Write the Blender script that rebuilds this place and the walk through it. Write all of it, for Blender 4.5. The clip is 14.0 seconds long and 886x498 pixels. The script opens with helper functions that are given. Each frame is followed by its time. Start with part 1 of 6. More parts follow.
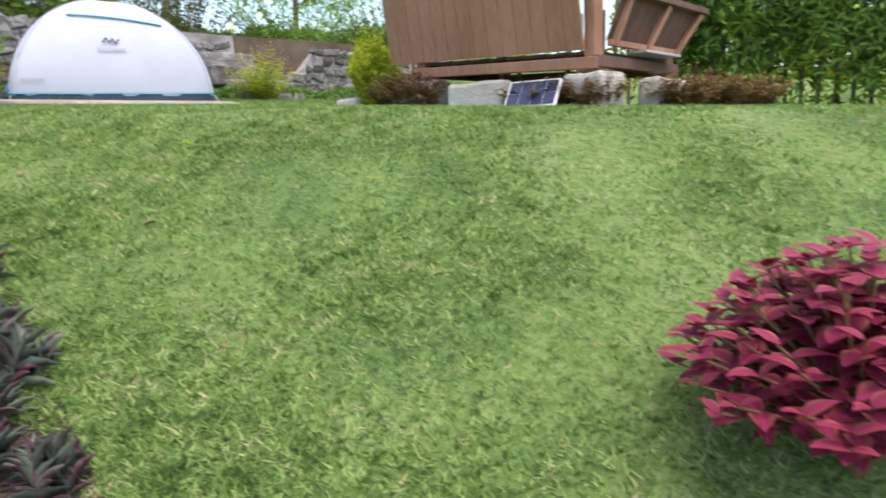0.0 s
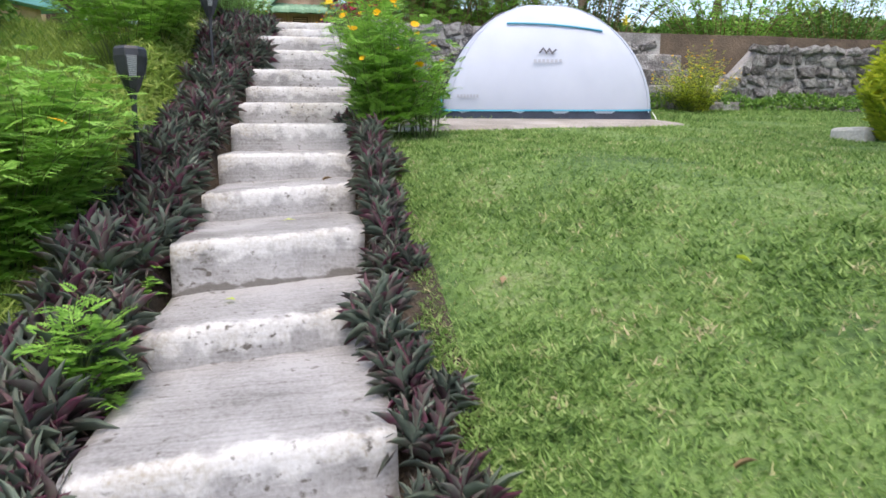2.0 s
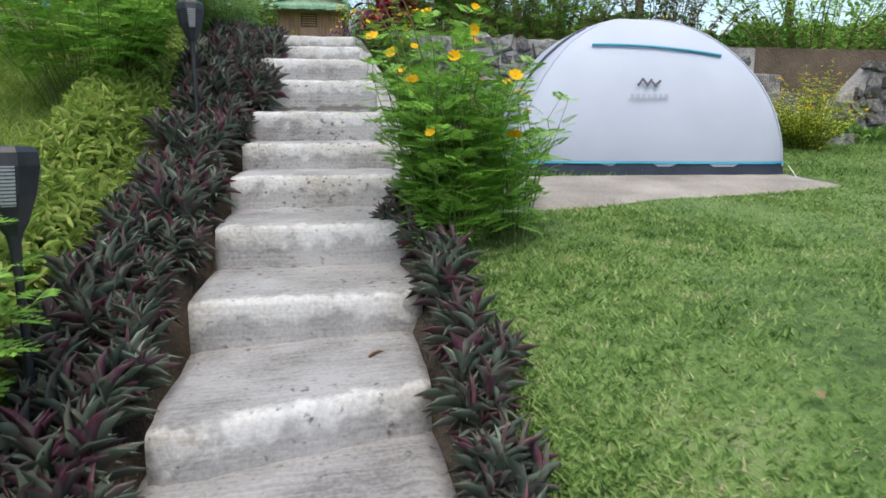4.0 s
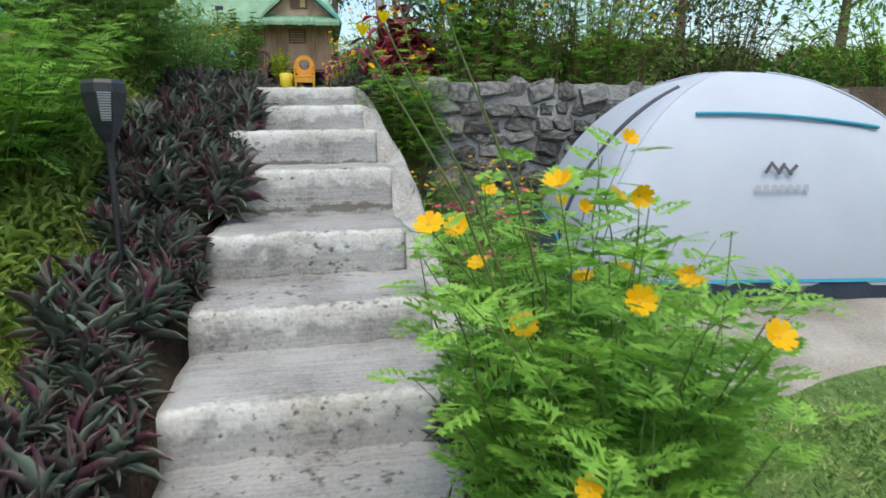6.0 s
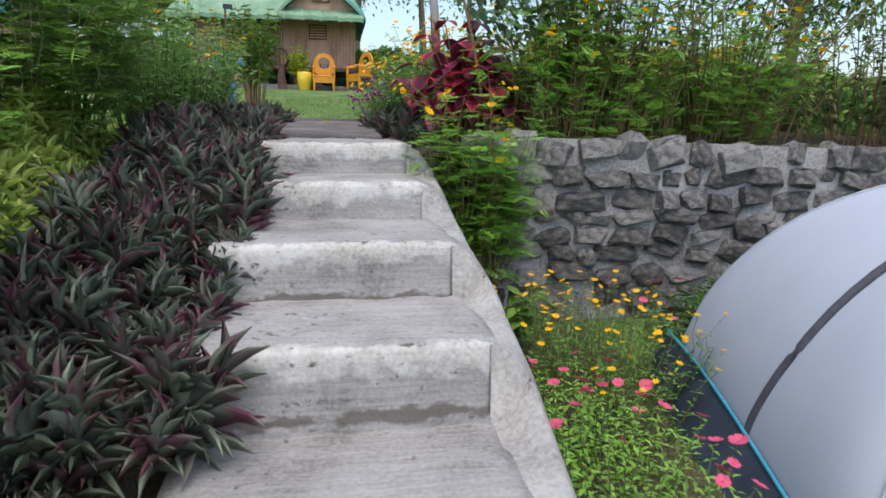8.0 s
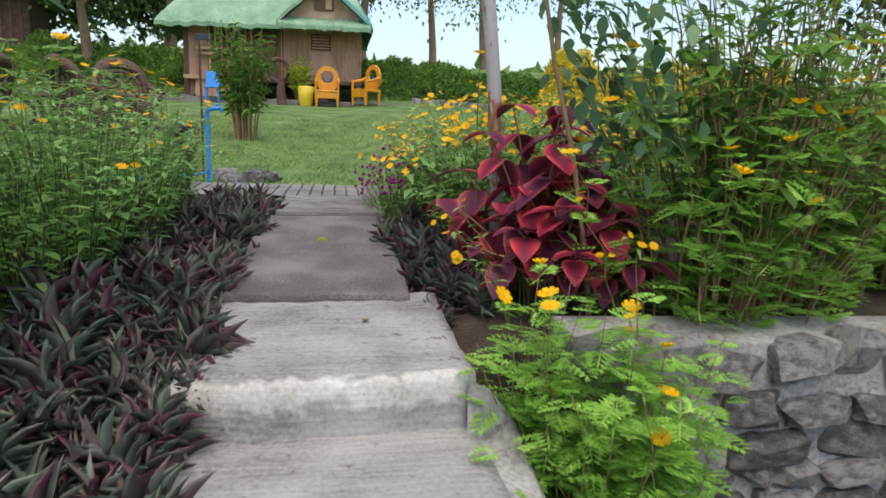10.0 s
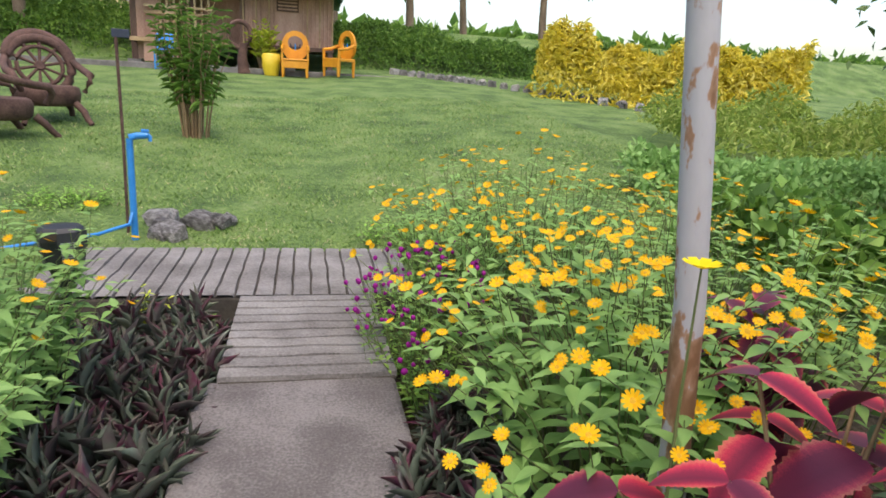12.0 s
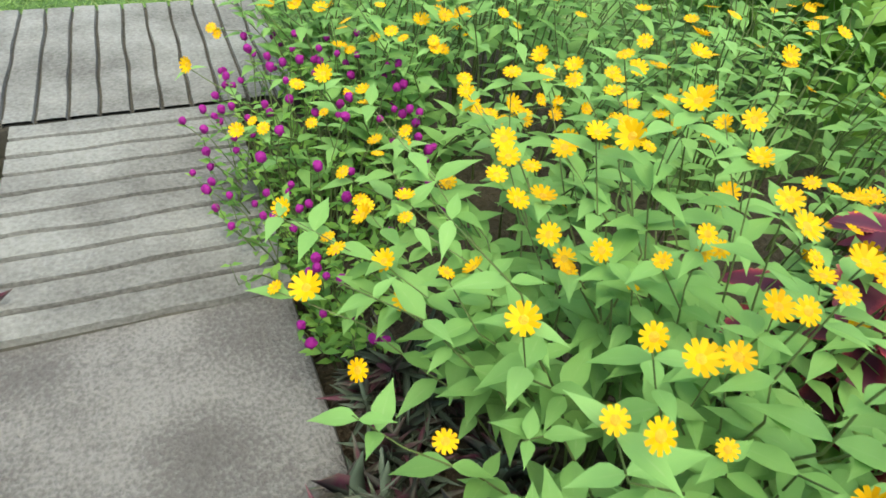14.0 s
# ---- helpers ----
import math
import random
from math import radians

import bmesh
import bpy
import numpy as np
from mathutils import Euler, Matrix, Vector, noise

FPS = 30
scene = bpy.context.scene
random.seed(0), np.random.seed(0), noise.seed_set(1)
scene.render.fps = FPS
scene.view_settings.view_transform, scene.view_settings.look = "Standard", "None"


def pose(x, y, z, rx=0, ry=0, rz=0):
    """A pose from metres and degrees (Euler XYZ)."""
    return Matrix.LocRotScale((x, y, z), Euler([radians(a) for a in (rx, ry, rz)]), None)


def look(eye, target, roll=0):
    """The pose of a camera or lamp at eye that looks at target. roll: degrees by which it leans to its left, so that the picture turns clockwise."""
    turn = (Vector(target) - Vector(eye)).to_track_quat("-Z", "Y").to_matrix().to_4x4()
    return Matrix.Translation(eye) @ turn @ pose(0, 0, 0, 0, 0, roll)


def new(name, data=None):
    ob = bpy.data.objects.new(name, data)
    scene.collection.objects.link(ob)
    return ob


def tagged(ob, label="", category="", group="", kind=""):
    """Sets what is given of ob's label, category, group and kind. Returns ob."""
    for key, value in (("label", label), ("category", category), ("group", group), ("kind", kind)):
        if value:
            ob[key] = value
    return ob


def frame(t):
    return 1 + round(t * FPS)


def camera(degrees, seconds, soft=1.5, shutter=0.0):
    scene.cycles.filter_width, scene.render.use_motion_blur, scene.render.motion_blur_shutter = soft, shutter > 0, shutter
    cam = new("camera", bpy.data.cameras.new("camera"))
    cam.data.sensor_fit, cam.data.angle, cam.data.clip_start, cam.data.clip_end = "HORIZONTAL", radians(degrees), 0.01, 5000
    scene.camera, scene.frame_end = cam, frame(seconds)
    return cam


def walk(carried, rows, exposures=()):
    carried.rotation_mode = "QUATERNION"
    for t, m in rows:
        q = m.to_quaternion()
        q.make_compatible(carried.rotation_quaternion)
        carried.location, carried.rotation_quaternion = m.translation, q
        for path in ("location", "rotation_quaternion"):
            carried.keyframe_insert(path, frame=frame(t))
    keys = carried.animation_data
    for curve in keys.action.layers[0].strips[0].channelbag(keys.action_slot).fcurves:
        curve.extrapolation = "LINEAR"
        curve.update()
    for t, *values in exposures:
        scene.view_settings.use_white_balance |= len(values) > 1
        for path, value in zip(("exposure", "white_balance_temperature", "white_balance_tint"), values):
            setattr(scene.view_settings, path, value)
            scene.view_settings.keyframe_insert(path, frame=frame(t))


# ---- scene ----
cam = camera(68.5, 14.0, 1.6, 0.15)
PATH = [
    (0, (0.521, 1.588, 1.637), (1.791, 3.1, 1.319), -2.6),
    (0.2, (0.477, 1.749, 1.7), (1.548, 3.414, 1.408), -2.4),
    (0.5, (0.466, 1.979, 1.785), (1.21, 3.809, 1.47), -3.2),
    (1, (0.407, 2.438, 1.914), (0.94, 4.335, 1.575), -1.5),
    (1.5, (0.433, 2.881, 1.97), (0.869, 4.802, 1.623), -0.6),
    (2, (0.409, 3.312, 2.122), (0.761, 5.25, 1.778), -0.0),
    (2.5, (0.324, 3.762, 2.314), (0.658, 5.7, 1.948), 1.0),
    (3, (0.366, 4.197, 2.402), (0.697, 6.136, 2.037), 0.4),
    (3.5, (0.295, 4.673, 2.509), (0.626, 6.61, 2.14), 0.3),
    (6, (0.279, 6.732, 3.159), (0.638, 8.668, 2.807), -0.6),
    (6.5, (0.191, 7.195, 3.328), (0.543, 9.129, 2.96), 0.1),
    (7, (0.197, 7.638, 3.427), (0.532, 9.575, 3.061), 1.4),
    (9.5, (0.187, 9.806, 4.031), (0.505, 11.745, 3.657), 1.6),
    (10, (0.211, 10.295, 4.213), (0.529, 12.234, 3.84), 2.0),
    (10.5, (0.122, 10.767, 4.358), (0.433, 12.707, 3.985), 1.9),
    (11, (0.153, 11.226, 4.489), (0.458, 13.166, 4.111), 2.2),
    (11.5, (0.146, 11.673, 4.631), (0.462, 13.606, 4.227), 2.8),
    (12, (0.147, 12.053, 4.768), (0.562, 13.944, 4.267), 3.4),
    (12.5, (0.278, 12.425, 4.776), (0.792, 14.227, 4.077), 3.6),
    (13, (0.343, 12.668, 4.847), (0.871, 14.329, 3.866), 2.6),
    (13.5, (0.341, 12.934, 4.819), (0.899, 14.428, 3.613), 3.4),
    (14, (0.319, 13.191, 4.8), (0.992, 14.549, 3.495), 6.4),
]
walk(cam, [(t, look(eye, target, roll)) for t, eye, target, roll in PATH], [(0, 1.55, 7050, 12), (2, 1.4, 6900, 11), (3.5, 1.15, 6800, 7), (6, 0.95, 6800, 0), (7, 1.0, 6700, 8), (9.5, 0.9, 6900, 6), (11, 1.25, 7300, 14), (12.5, 1.3, 7300, 8), (14, 1.65, 7200, -11)])

# ---- light ----
world = bpy.data.worlds.new("sky")
scene.world = world
world.use_nodes = True
wn, wl = world.node_tree.nodes, world.node_tree.links
sky = wn.new("ShaderNodeTexSky")
sky.sky_type = "NISHITA"
sky.sun_disc = False
sky.sun_elevation = radians(68)
sky.sun_rotation = radians(188)
sky.air_density, sky.dust_density, sky.ozone_density = 1.0, 3.0, 1.0
wl.new(sky.outputs[0], wn["Background"].inputs[0])
wn["Background"].inputs[1].default_value = 0.15
sun_data = bpy.data.lights.new("sun", "SUN")
sun_data.energy, sun_data.angle, sun_data.color = 0.58, radians(60), (1.0, 0.93, 0.82)
sun = new("sun", sun_data)
sun.matrix_world = look((-1.1, -8, 20), (0, 0, 0))


# ---- materials ----
def nodes_of(name):
    m = bpy.data.materials.new(name)
    m.use_nodes = True
    nt = m.node_tree
    return m, nt.nodes, nt.links, nt.nodes["Principled BSDF"]


def ramp(n, stops):
    r = n.new("ShaderNodeValToRGB")
    r.color_ramp.elements[0].position, r.color_ramp.elements[0].color = stops[0][0], (*stops[0][1], 1)
    r.color_ramp.elements[1].position, r.color_ramp.elements[1].color = stops[-1][0], (*stops[-1][1], 1)
    for p, c in stops[1:-1]:
        r.color_ramp.elements.new(p).color = (*c, 1)
    return r


def surface(name, stops, big=2.0, fine=40.0, rough=0.8, bump=0.3, metal=0.0, depth=0.01, vary=0.0, stretch=(1, 1, 1)):
    """A solid surface: colour from a large noise broken by a fine one, fine relief, a little change from piece to piece."""
    m, n, l, b = nodes_of(name)
    tc = n.new("ShaderNodeTexCoord")
    mp = n.new("ShaderNodeMapping")
    mp.inputs["Scale"].default_value = stretch
    l.new(tc.outputs["Object"], mp.inputs[0])
    a, f = n.new("ShaderNodeTexNoise"), n.new("ShaderNodeTexNoise")
    a.inputs["Scale"].default_value, a.inputs["Detail"].default_value = big, 6
    f.inputs["Scale"].default_value, f.inputs["Detail"].default_value = fine, 8
    l.new(mp.outputs[0], a.inputs["Vector"])
    l.new(mp.outputs[0], f.inputs["Vector"])
    mix = n.new("ShaderNodeMix")
    mix.inputs[0].default_value = 0.4
    l.new(a.outputs[0], mix.inputs[2])
    l.new(f.outputs[0], mix.inputs[3])
    r = ramp(n, stops)
    value = mix.outputs[0]
    if vary:
        info = n.new("ShaderNodeObjectInfo")
        add = n.new("ShaderNodeMath")
        add.operation = "MULTIPLY_ADD"
        l.new(info.outputs["Random"], add.inputs[0])
        add.inputs[1].default_value = vary
        l.new(mix.outputs[0], add.inputs[2])
        sub = n.new("ShaderNodeMath")
        sub.operation = "SUBTRACT"
        sub.inputs[1].default_value = vary / 2
        l.new(add.outputs[0], sub.inputs[0])
        value = sub.outputs[0]
    l.new(value, r.inputs[0])
    l.new(r.outputs[0], b.inputs["Base Color"])
    bp = n.new("ShaderNodeBump")
    bp.inputs["Strength"].default_value, bp.inputs["Distance"].default_value = bump, depth
    l.new(f.outputs[0], bp.inputs["Height"])
    l.new(bp.outputs[0], b.inputs["Normal"])
    b.inputs["Roughness"].default_value, b.inputs["Metallic"].default_value = rough, metal
    return m


def leafy(name, stops, rough=0.45, through_light=0.35, vein=None, gain=1.5, patch=1.7, share=0.8):
    """Leaves: colour by leaf, light passing through, a paler or darker rib along the middle (vein = middle, edge colours)."""
    stops = [(p, tuple(min(0.9, c * gain) for c in q)) for p, q in stops]
    vein = vein and [(p, tuple(min(0.9, c * gain) for c in q)) for p, q in vein]
    m, n, l, b = nodes_of(name)
    b.inputs["Specular IOR Level"].default_value = 0.25
    geo = n.new("ShaderNodeNewGeometry")
    info = n.new("ShaderNodeObjectInfo")
    tc = n.new("ShaderNodeTexCoord")
    noi = n.new("ShaderNodeTexNoise")
    noi.inputs["Scale"].default_value, noi.inputs["Detail"].default_value = patch, 4
    l.new(tc.outputs["Object"], noi.inputs["Vector"])
    s = n.new("ShaderNodeMath")
    s.operation = "MULTIPLY_ADD"
    l.new(geo.outputs["Random Per Island"], s.inputs[0])
    s.inputs[1].default_value = 0.65
    t = n.new("ShaderNodeMath")
    t.operation = "MULTIPLY_ADD"
    l.new(noi.outputs[0], t.inputs[0])
    t.inputs[1].default_value, t.inputs[2].default_value = share, 0.1 - share / 2
    u = n.new("ShaderNodeMath")
    u.operation = "MULTIPLY_ADD"
    l.new(info.outputs["Random"], u.inputs[0])
    u.inputs[1].default_value = 0.15
    l.new(t.outputs[0], u.inputs[2])
    l.new(u.outputs[0], s.inputs[2])
    r = ramp(n, stops)
    l.new(s.outputs[0], r.inputs[0])
    colour = r.outputs[0]
    if vein:
        uv = n.new("ShaderNodeSeparateXYZ")
        l.new(tc.outputs["UV"], uv.inputs[0])
        d = n.new("ShaderNodeMath")
        d.operation = "SUBTRACT"
        l.new(uv.outputs[0], d.inputs[0])
        d.inputs[1].default_value = 0.5
        ab = n.new("ShaderNodeMath")
        ab.operation = "ABSOLUTE"
        l.new(d.outputs[0], ab.inputs[0])
        fn = n.new("ShaderNodeTexNoise")
        fn.inputs["Scale"].default_value, fn.inputs["Detail"].default_value = 60, 5
        l.new(tc.outputs["Object"], fn.inputs["Vector"])
        j = n.new("ShaderNodeMath")
        j.operation = "MULTIPLY_ADD"
        l.new(fn.outputs[0], j.inputs[0])
        j.inputs[1].default_value = 0.25
        l.new(ab.outputs[0], j.inputs[2])
        vr = ramp(n, vein)
        l.new(j.outputs[0], vr.inputs[0])
        mx = n.new("ShaderNodeMix")
        mx.data_type = "RGBA"
        mx.blend_type = "MIX"
        l.new(vr.outputs[0], mx.inputs[6])
        l.new(colour, mx.inputs[7])
        mx.inputs[0].default_value = 0.35
        colour = mx.outputs[2]
    l.new(colour, b.inputs["Base Color"])
    b.inputs["Roughness"].default_value = rough
    tr = n.new("ShaderNodeBsdfTranslucent")
    l.new(colour, tr.inputs[0])
    ms = n.new("ShaderNodeMixShader")
    ms.inputs[0].default_value = through_light
    l.new(b.outputs[0], ms.inputs[1])
    l.new(tr.outputs[0], ms.inputs[2])
    l.new(ms.outputs[0], n["Material Output"].inputs[0])
    return m


M_CONC = surface("pale_concrete", [(0.34, (0.15, 0.145, 0.14)), (0.47, (0.29, 0.285, 0.28)), (0.6, (0.40, 0.395, 0.395))], 4, 60, 0.9, 0.9, 0, 0.01, 0.06, (1, 1, 1))
M_PATH = surface("grey_concrete", [(0.34, (0.075, 0.067, 0.067)), (0.48, (0.125, 0.114, 0.115)), (0.60, (0.215, 0.2, 0.2))], 3, 110, 0.95, 1.0, 0, 0.01)
M_SLAB = surface("scored_concrete", [(0.34, (0.09, 0.082, 0.08)), (0.5, (0.175, 0.165, 0.163)), (0.65, (0.26, 0.25, 0.247))], 4, 90, 0.95, 0.8, 0, 0.008)
M_STONE = surface("grey_stone", [(0.32, (0.07, 0.065, 0.066)), (0.46, (0.19, 0.18, 0.18)), (0.53, (0.28, 0.27, 0.27)), (0.6, (0.45, 0.44, 0.44))], 5, 45, 0.9, 1.0, 0, 0.03, 0.2)
M_MORTAR = surface("mortar", [(0.36, (0.12, 0.115, 0.115)), (0.45, (0.25, 0.24, 0.24)), (0.6, (0.44, 0.43, 0.43))], 3, 50, 0.95, 0.9)
# darker tone of the bed at the bottom of the scored grooves
M_GROOVE = surface("dark_groove", [(0.35, (0.03, 0.026, 0.022)), (0.65, (0.08, 0.07, 0.06))], 6, 60, 0.95, 0.6)
M_SOIL = surface("soil", [(0.35, (0.03, 0.022, 0.015)), (0.55, (0.08, 0.06, 0.042)), (0.7, (0.13, 0.1, 0.07))], 3, 60, 0.95, 0.9, 0, 0.03)
M_BROWN = surface("brown_board", [(0.28, (0.22, 0.105, 0.065)), (0.5, (0.36, 0.185, 0.115)), (0.68, (0.44, 0.25, 0.165))], 2, 30, 0.7, 0.3, 0, 0.005, 0.04, (1, 1, 0.25))
M_DARKWOOD = surface("dark_brown_wood", [(0.3, (0.05, 0.028, 0.02)), (0.6, (0.15, 0.085, 0.06))], 3, 40, 0.75, 0.4, 0, 0.005, 0.1, (1, 1, 0.2))
M_SAWALI = surface("woven_bamboo", [(0.3, (0.26, 0.145, 0.105)), (0.5, (0.44, 0.27, 0.2)), (0.7, (0.57, 0.39, 0.30))], 3, 45, 0.8, 0.5, 0, 0.01, 0.15, (1, 1, 0.3))
M_BAMBOO = surface("dry_bamboo", [(0.3, (0.22, 0.14, 0.07)), (0.5, (0.40, 0.28, 0.15)), (0.7, (0.52, 0.40, 0.24))], 4, 50, 0.6, 0.3, 0, 0.004, 0.2)
M_ROOF = surface("green_roofing", [(0.3, (0.10, 0.21, 0.13)), (0.5, (0.19, 0.33, 0.22)), (0.7, (0.33, 0.45, 0.33))], 2, 25, 0.7, 0.5, 0, 0.02, 0.05, (1, 1, 0.3))
M_TEAL = surface("teal_roofing", [(0.3, (0.07, 0.24, 0.22)), (0.7, (0.16, 0.40, 0.38))], 2, 25, 0.6, 0.4, 0, 0.02)
M_ORANGE = surface("orange_varnish", [(0.3, (0.50, 0.19, 0.01)), (0.7, (0.72, 0.33, 0.03))], 5, 40, 0.4, 0.2)
M_YELLOWP = surface("yellow_plastic", [(0.3, (0.6, 0.42, 0.02)), (0.7, (0.75, 0.55, 0.05))], 5, 40, 0.4, 0.1)
M_GOLDPAINT = surface("yellow_paint", [(0.3, (0.42, 0.27, 0.03)), (0.7, (0.6, 0.42, 0.06))], 9, 60, 0.6, 0.2)
M_PALE = surface("weathered_pale_concrete", [(0.34, (0.30, 0.28, 0.25)), (0.5, (0.46, 0.44, 0.41)), (0.65, (0.58, 0.56, 0.53))], 3, 50, 0.95, 0.8, 0, 0.01)
M_SAND = surface("sandy_concrete", [(0.34, (0.18, 0.16, 0.14)), (0.5, (0.29, 0.265, 0.24)), (0.65, (0.39, 0.36, 0.335))], 2.5, 80, 0.95, 0.8, 0, 0.008)
M_RUST = surface("rusty_iron", [(0.3, (0.035, 0.02, 0.018)), (0.5, (0.10, 0.055, 0.045)), (0.7, (0.17, 0.10, 0.085))], 6, 50, 0.85, 0.5, 0.2)
M_BLACK = surface("black_plastic", [(0.3, (0.012, 0.013, 0.018)), (0.7, (0.03, 0.032, 0.042))], 20, 120, 0.45, 0.1)
M_LENS = surface("frosted_panel", [(0.3, (0.32, 0.33, 0.36)), (0.7, (0.48, 0.49, 0.52))], 20, 120, 0.35, 0.05)
M_BLUE = surface("blue_pipe", [(0.3, (0.015, 0.19, 0.55)), (0.7, (0.03, 0.28, 0.70))], 10, 80, 0.35, 0.1)
M_TENT = surface("tent_cloth", [(0.3, (0.39, 0.43, 0.53)), (0.7, (0.45, 0.49, 0.59))], 3, 220, 0.7, 0.15, 0, 0.002)
M_NAVY = surface("navy_groundsheet", [(0.3, (0.012, 0.018, 0.035)), (0.7, (0.035, 0.05, 0.085))], 8, 80, 0.6, 0.3)
M_CYAN = surface("blue_piping", [(0.3, (0.02, 0.24, 0.38)), (0.7, (0.04, 0.33, 0.48))], 8, 80, 0.5, 0.1)
M_INK = surface("grey_print", [(0.3, (0.05, 0.05, 0.07)), (0.7, (0.09, 0.09, 0.12))], 30, 80, 0.7, 0.05)
M_INKPALE = surface("pale_grey_print", [(0.3, (0.30, 0.32, 0.38)), (0.7, (0.36, 0.38, 0.44))], 30, 80, 0.7, 0.05)
M_CELL = surface("solar_cell", [(0.3, (0.02, 0.025, 0.06)), (0.7, (0.04, 0.045, 0.10))], 30, 80, 0.15, 0.02)
M_ALU = surface("aluminium", [(0.3, (0.62, 0.62, 0.63)), (0.7, (0.74, 0.74, 0.75))], 20, 90, 0.4, 0.1, 0.6)
M_BARK = surface("bark", [(0.3, (0.09, 0.06, 0.04)), (0.55, (0.22, 0.16, 0.11)), (0.7, (0.32, 0.25, 0.19))], 4, 50, 0.9, 0.8, 0, 0.01, 0.1, (1, 1, 0.3))
M_POLE = surface("peeling_painted_pole", [(0.42, (0.20, 0.10, 0.05)), (0.485, (0.33, 0.19, 0.12)), (0.505, (0.40, 0.39, 0.42)), (0.7, (0.44, 0.43, 0.46))], 7, 40, 0.7, 0.4, 0, 0.004, 0, (1, 1, 0.45))
M_STEM = surface("green_stem", [(0.3, (0.07, 0.11, 0.03)), (0.7, (0.16, 0.19, 0.07))], 8, 40, 0.6, 0.1)
M_STEMDRY = surface("dry_stem", [(0.3, (0.16, 0.10, 0.05)), (0.7, (0.32, 0.22, 0.12))], 8, 40, 0.8, 0.3)
M_DISC = surface("flower_disc", [(0.3, (0.55, 0.27, 0.01)), (0.7, (0.72, 0.42, 0.02))], 60, 300, 0.7, 0.5)

M_LAWN = surface("lawn_ground", [(0.30, (0.03, 0.06, 0.017)), (0.42, (0.075, 0.145, 0.035)), (0.55, (0.15, 0.245, 0.065)), (0.66, (0.22, 0.27, 0.12))], 1.6, 22, 0.95, 1.0, 0, 0.08)
M_WILD = leafy("wild_grass", [(0.1, (0.10, 0.16, 0.03)), (0.5, (0.20, 0.28, 0.06)), (0.9, (0.32, 0.36, 0.12))], 0.55, 0.4, gain=1.5)
M_GRASS = leafy("lawn_grass", [(0.05, (0.034, 0.08, 0.018)), (0.3, (0.112, 0.20, 0.046)), (0.55, (0.197, 0.31, 0.088)), (0.8, (0.275, 0.385, 0.135)), (0.93, (0.38, 0.38, 0.19)), (1.0, (0.50, 0.43, 0.28))], 0.6, 0.35, None, 1.14, 8, 1.4)
M_LEAF = leafy("mid_green_leaf", [(0.1, (0.035, 0.075, 0.018)), (0.5, (0.075, 0.15, 0.03)), (0.9, (0.15, 0.24, 0.05))], gain=1.85)
M_DARKLEAF = leafy("dark_green_leaf", [(0.1, (0.018, 0.035, 0.014)), (0.5, (0.04, 0.075, 0.025)), (0.9, (0.08, 0.13, 0.04))], gain=1.85)
M_BRIGHT = leafy("bright_green_leaf", [(0.1, (0.09, 0.19, 0.03)), (0.5, (0.15, 0.29, 0.05)), (0.9, (0.24, 0.38, 0.09))], 0.5, 0.35, gain=1.7)
M_MELAM = leafy("fresh_green_leaf", [(0.1, (0.13, 0.25, 0.065)), (0.5, (0.20, 0.36, 0.11)), (0.9, (0.30, 0.46, 0.18))], 0.55, 0.35, [(0.0, (0.30, 0.42, 0.18)), (0.16, (0.21, 0.36, 0.11)), (1.0, (0.19, 0.34, 0.10))], gain=1.2)
M_LIME = leafy("yellow_green_leaf", [(0.1, (0.15, 0.20, 0.02)), (0.5, (0.28, 0.34, 0.04)), (0.9, (0.45, 0.45, 0.07))], 0.5, 0.35, gain=1.85)
# yellow leaves with the sunlight on them painted into the colour
M_GOLD = leafy("sunlit_golden_leaf", [(0.1, (0.50, 0.42, 0.04)), (0.5, (0.74, 0.64, 0.09)), (0.9, (0.88, 0.80, 0.25))], 0.5, 0.35, gain=1.0)
M_BLUEGREEN = leafy("dull_grey_green_leaf", [(0.1, (0.04, 0.08, 0.045)), (0.5, (0.085, 0.15, 0.08)), (0.9, (0.15, 0.22, 0.12))], 0.5, 0.25, gain=2.0)
M_OYSTER = leafy("purple_green_blade", [(0.05, (0.035, 0.010, 0.02)), (0.3, (0.04, 0.052, 0.042)), (0.5, (0.085, 0.105, 0.08)), (0.66, (0.075, 0.022, 0.04)), (0.82, (0.12, 0.15, 0.12)), (0.97, (0.21, 0.22, 0.17))], 0.4, 0.1, None, 1.95, 9, 0.5)
M_COLEUS = leafy("crimson_coleus_leaf", [(0.1, (0.10, 0.012, 0.03)), (0.6, (0.17, 0.02, 0.05)), (0.9, (0.32, 0.03, 0.06))], 0.45, 0.22, [(0.12, (0.11, 0.012, 0.03)), (0.30, (0.20, 0.016, 0.04)), (0.46, (0.52, 0.03, 0.06)), (0.60, (0.62, 0.18, 0.11))], gain=1.45)
M_COLEUSDARK = leafy("maroon_coleus_leaf", [(0.1, (0.055, 0.010, 0.024)), (0.6, (0.10, 0.02, 0.045)), (0.9, (0.17, 0.03, 0.07))], 0.45, 0.15, [(0.1, (0.08, 0.014, 0.035)), (0.40, (0.12, 0.018, 0.045)), (0.52, (0.36, 0.04, 0.07)), (0.62, (0.5, 0.2, 0.12))], gain=1.2)
M_COLEUSPINK = leafy("pink_red_coleus_leaf", [(0.1, (0.10, 0.015, 0.04)), (0.6, (0.22, 0.03, 0.07)), (0.9, (0.36, 0.07, 0.10))], 0.5, 0.2, [(0.08, (0.40, 0.04, 0.14)), (0.32, (0.24, 0.025, 0.065)), (0.5, (0.34, 0.08, 0.08)), (0.62, (0.46, 0.24, 0.17))], gain=1.0)
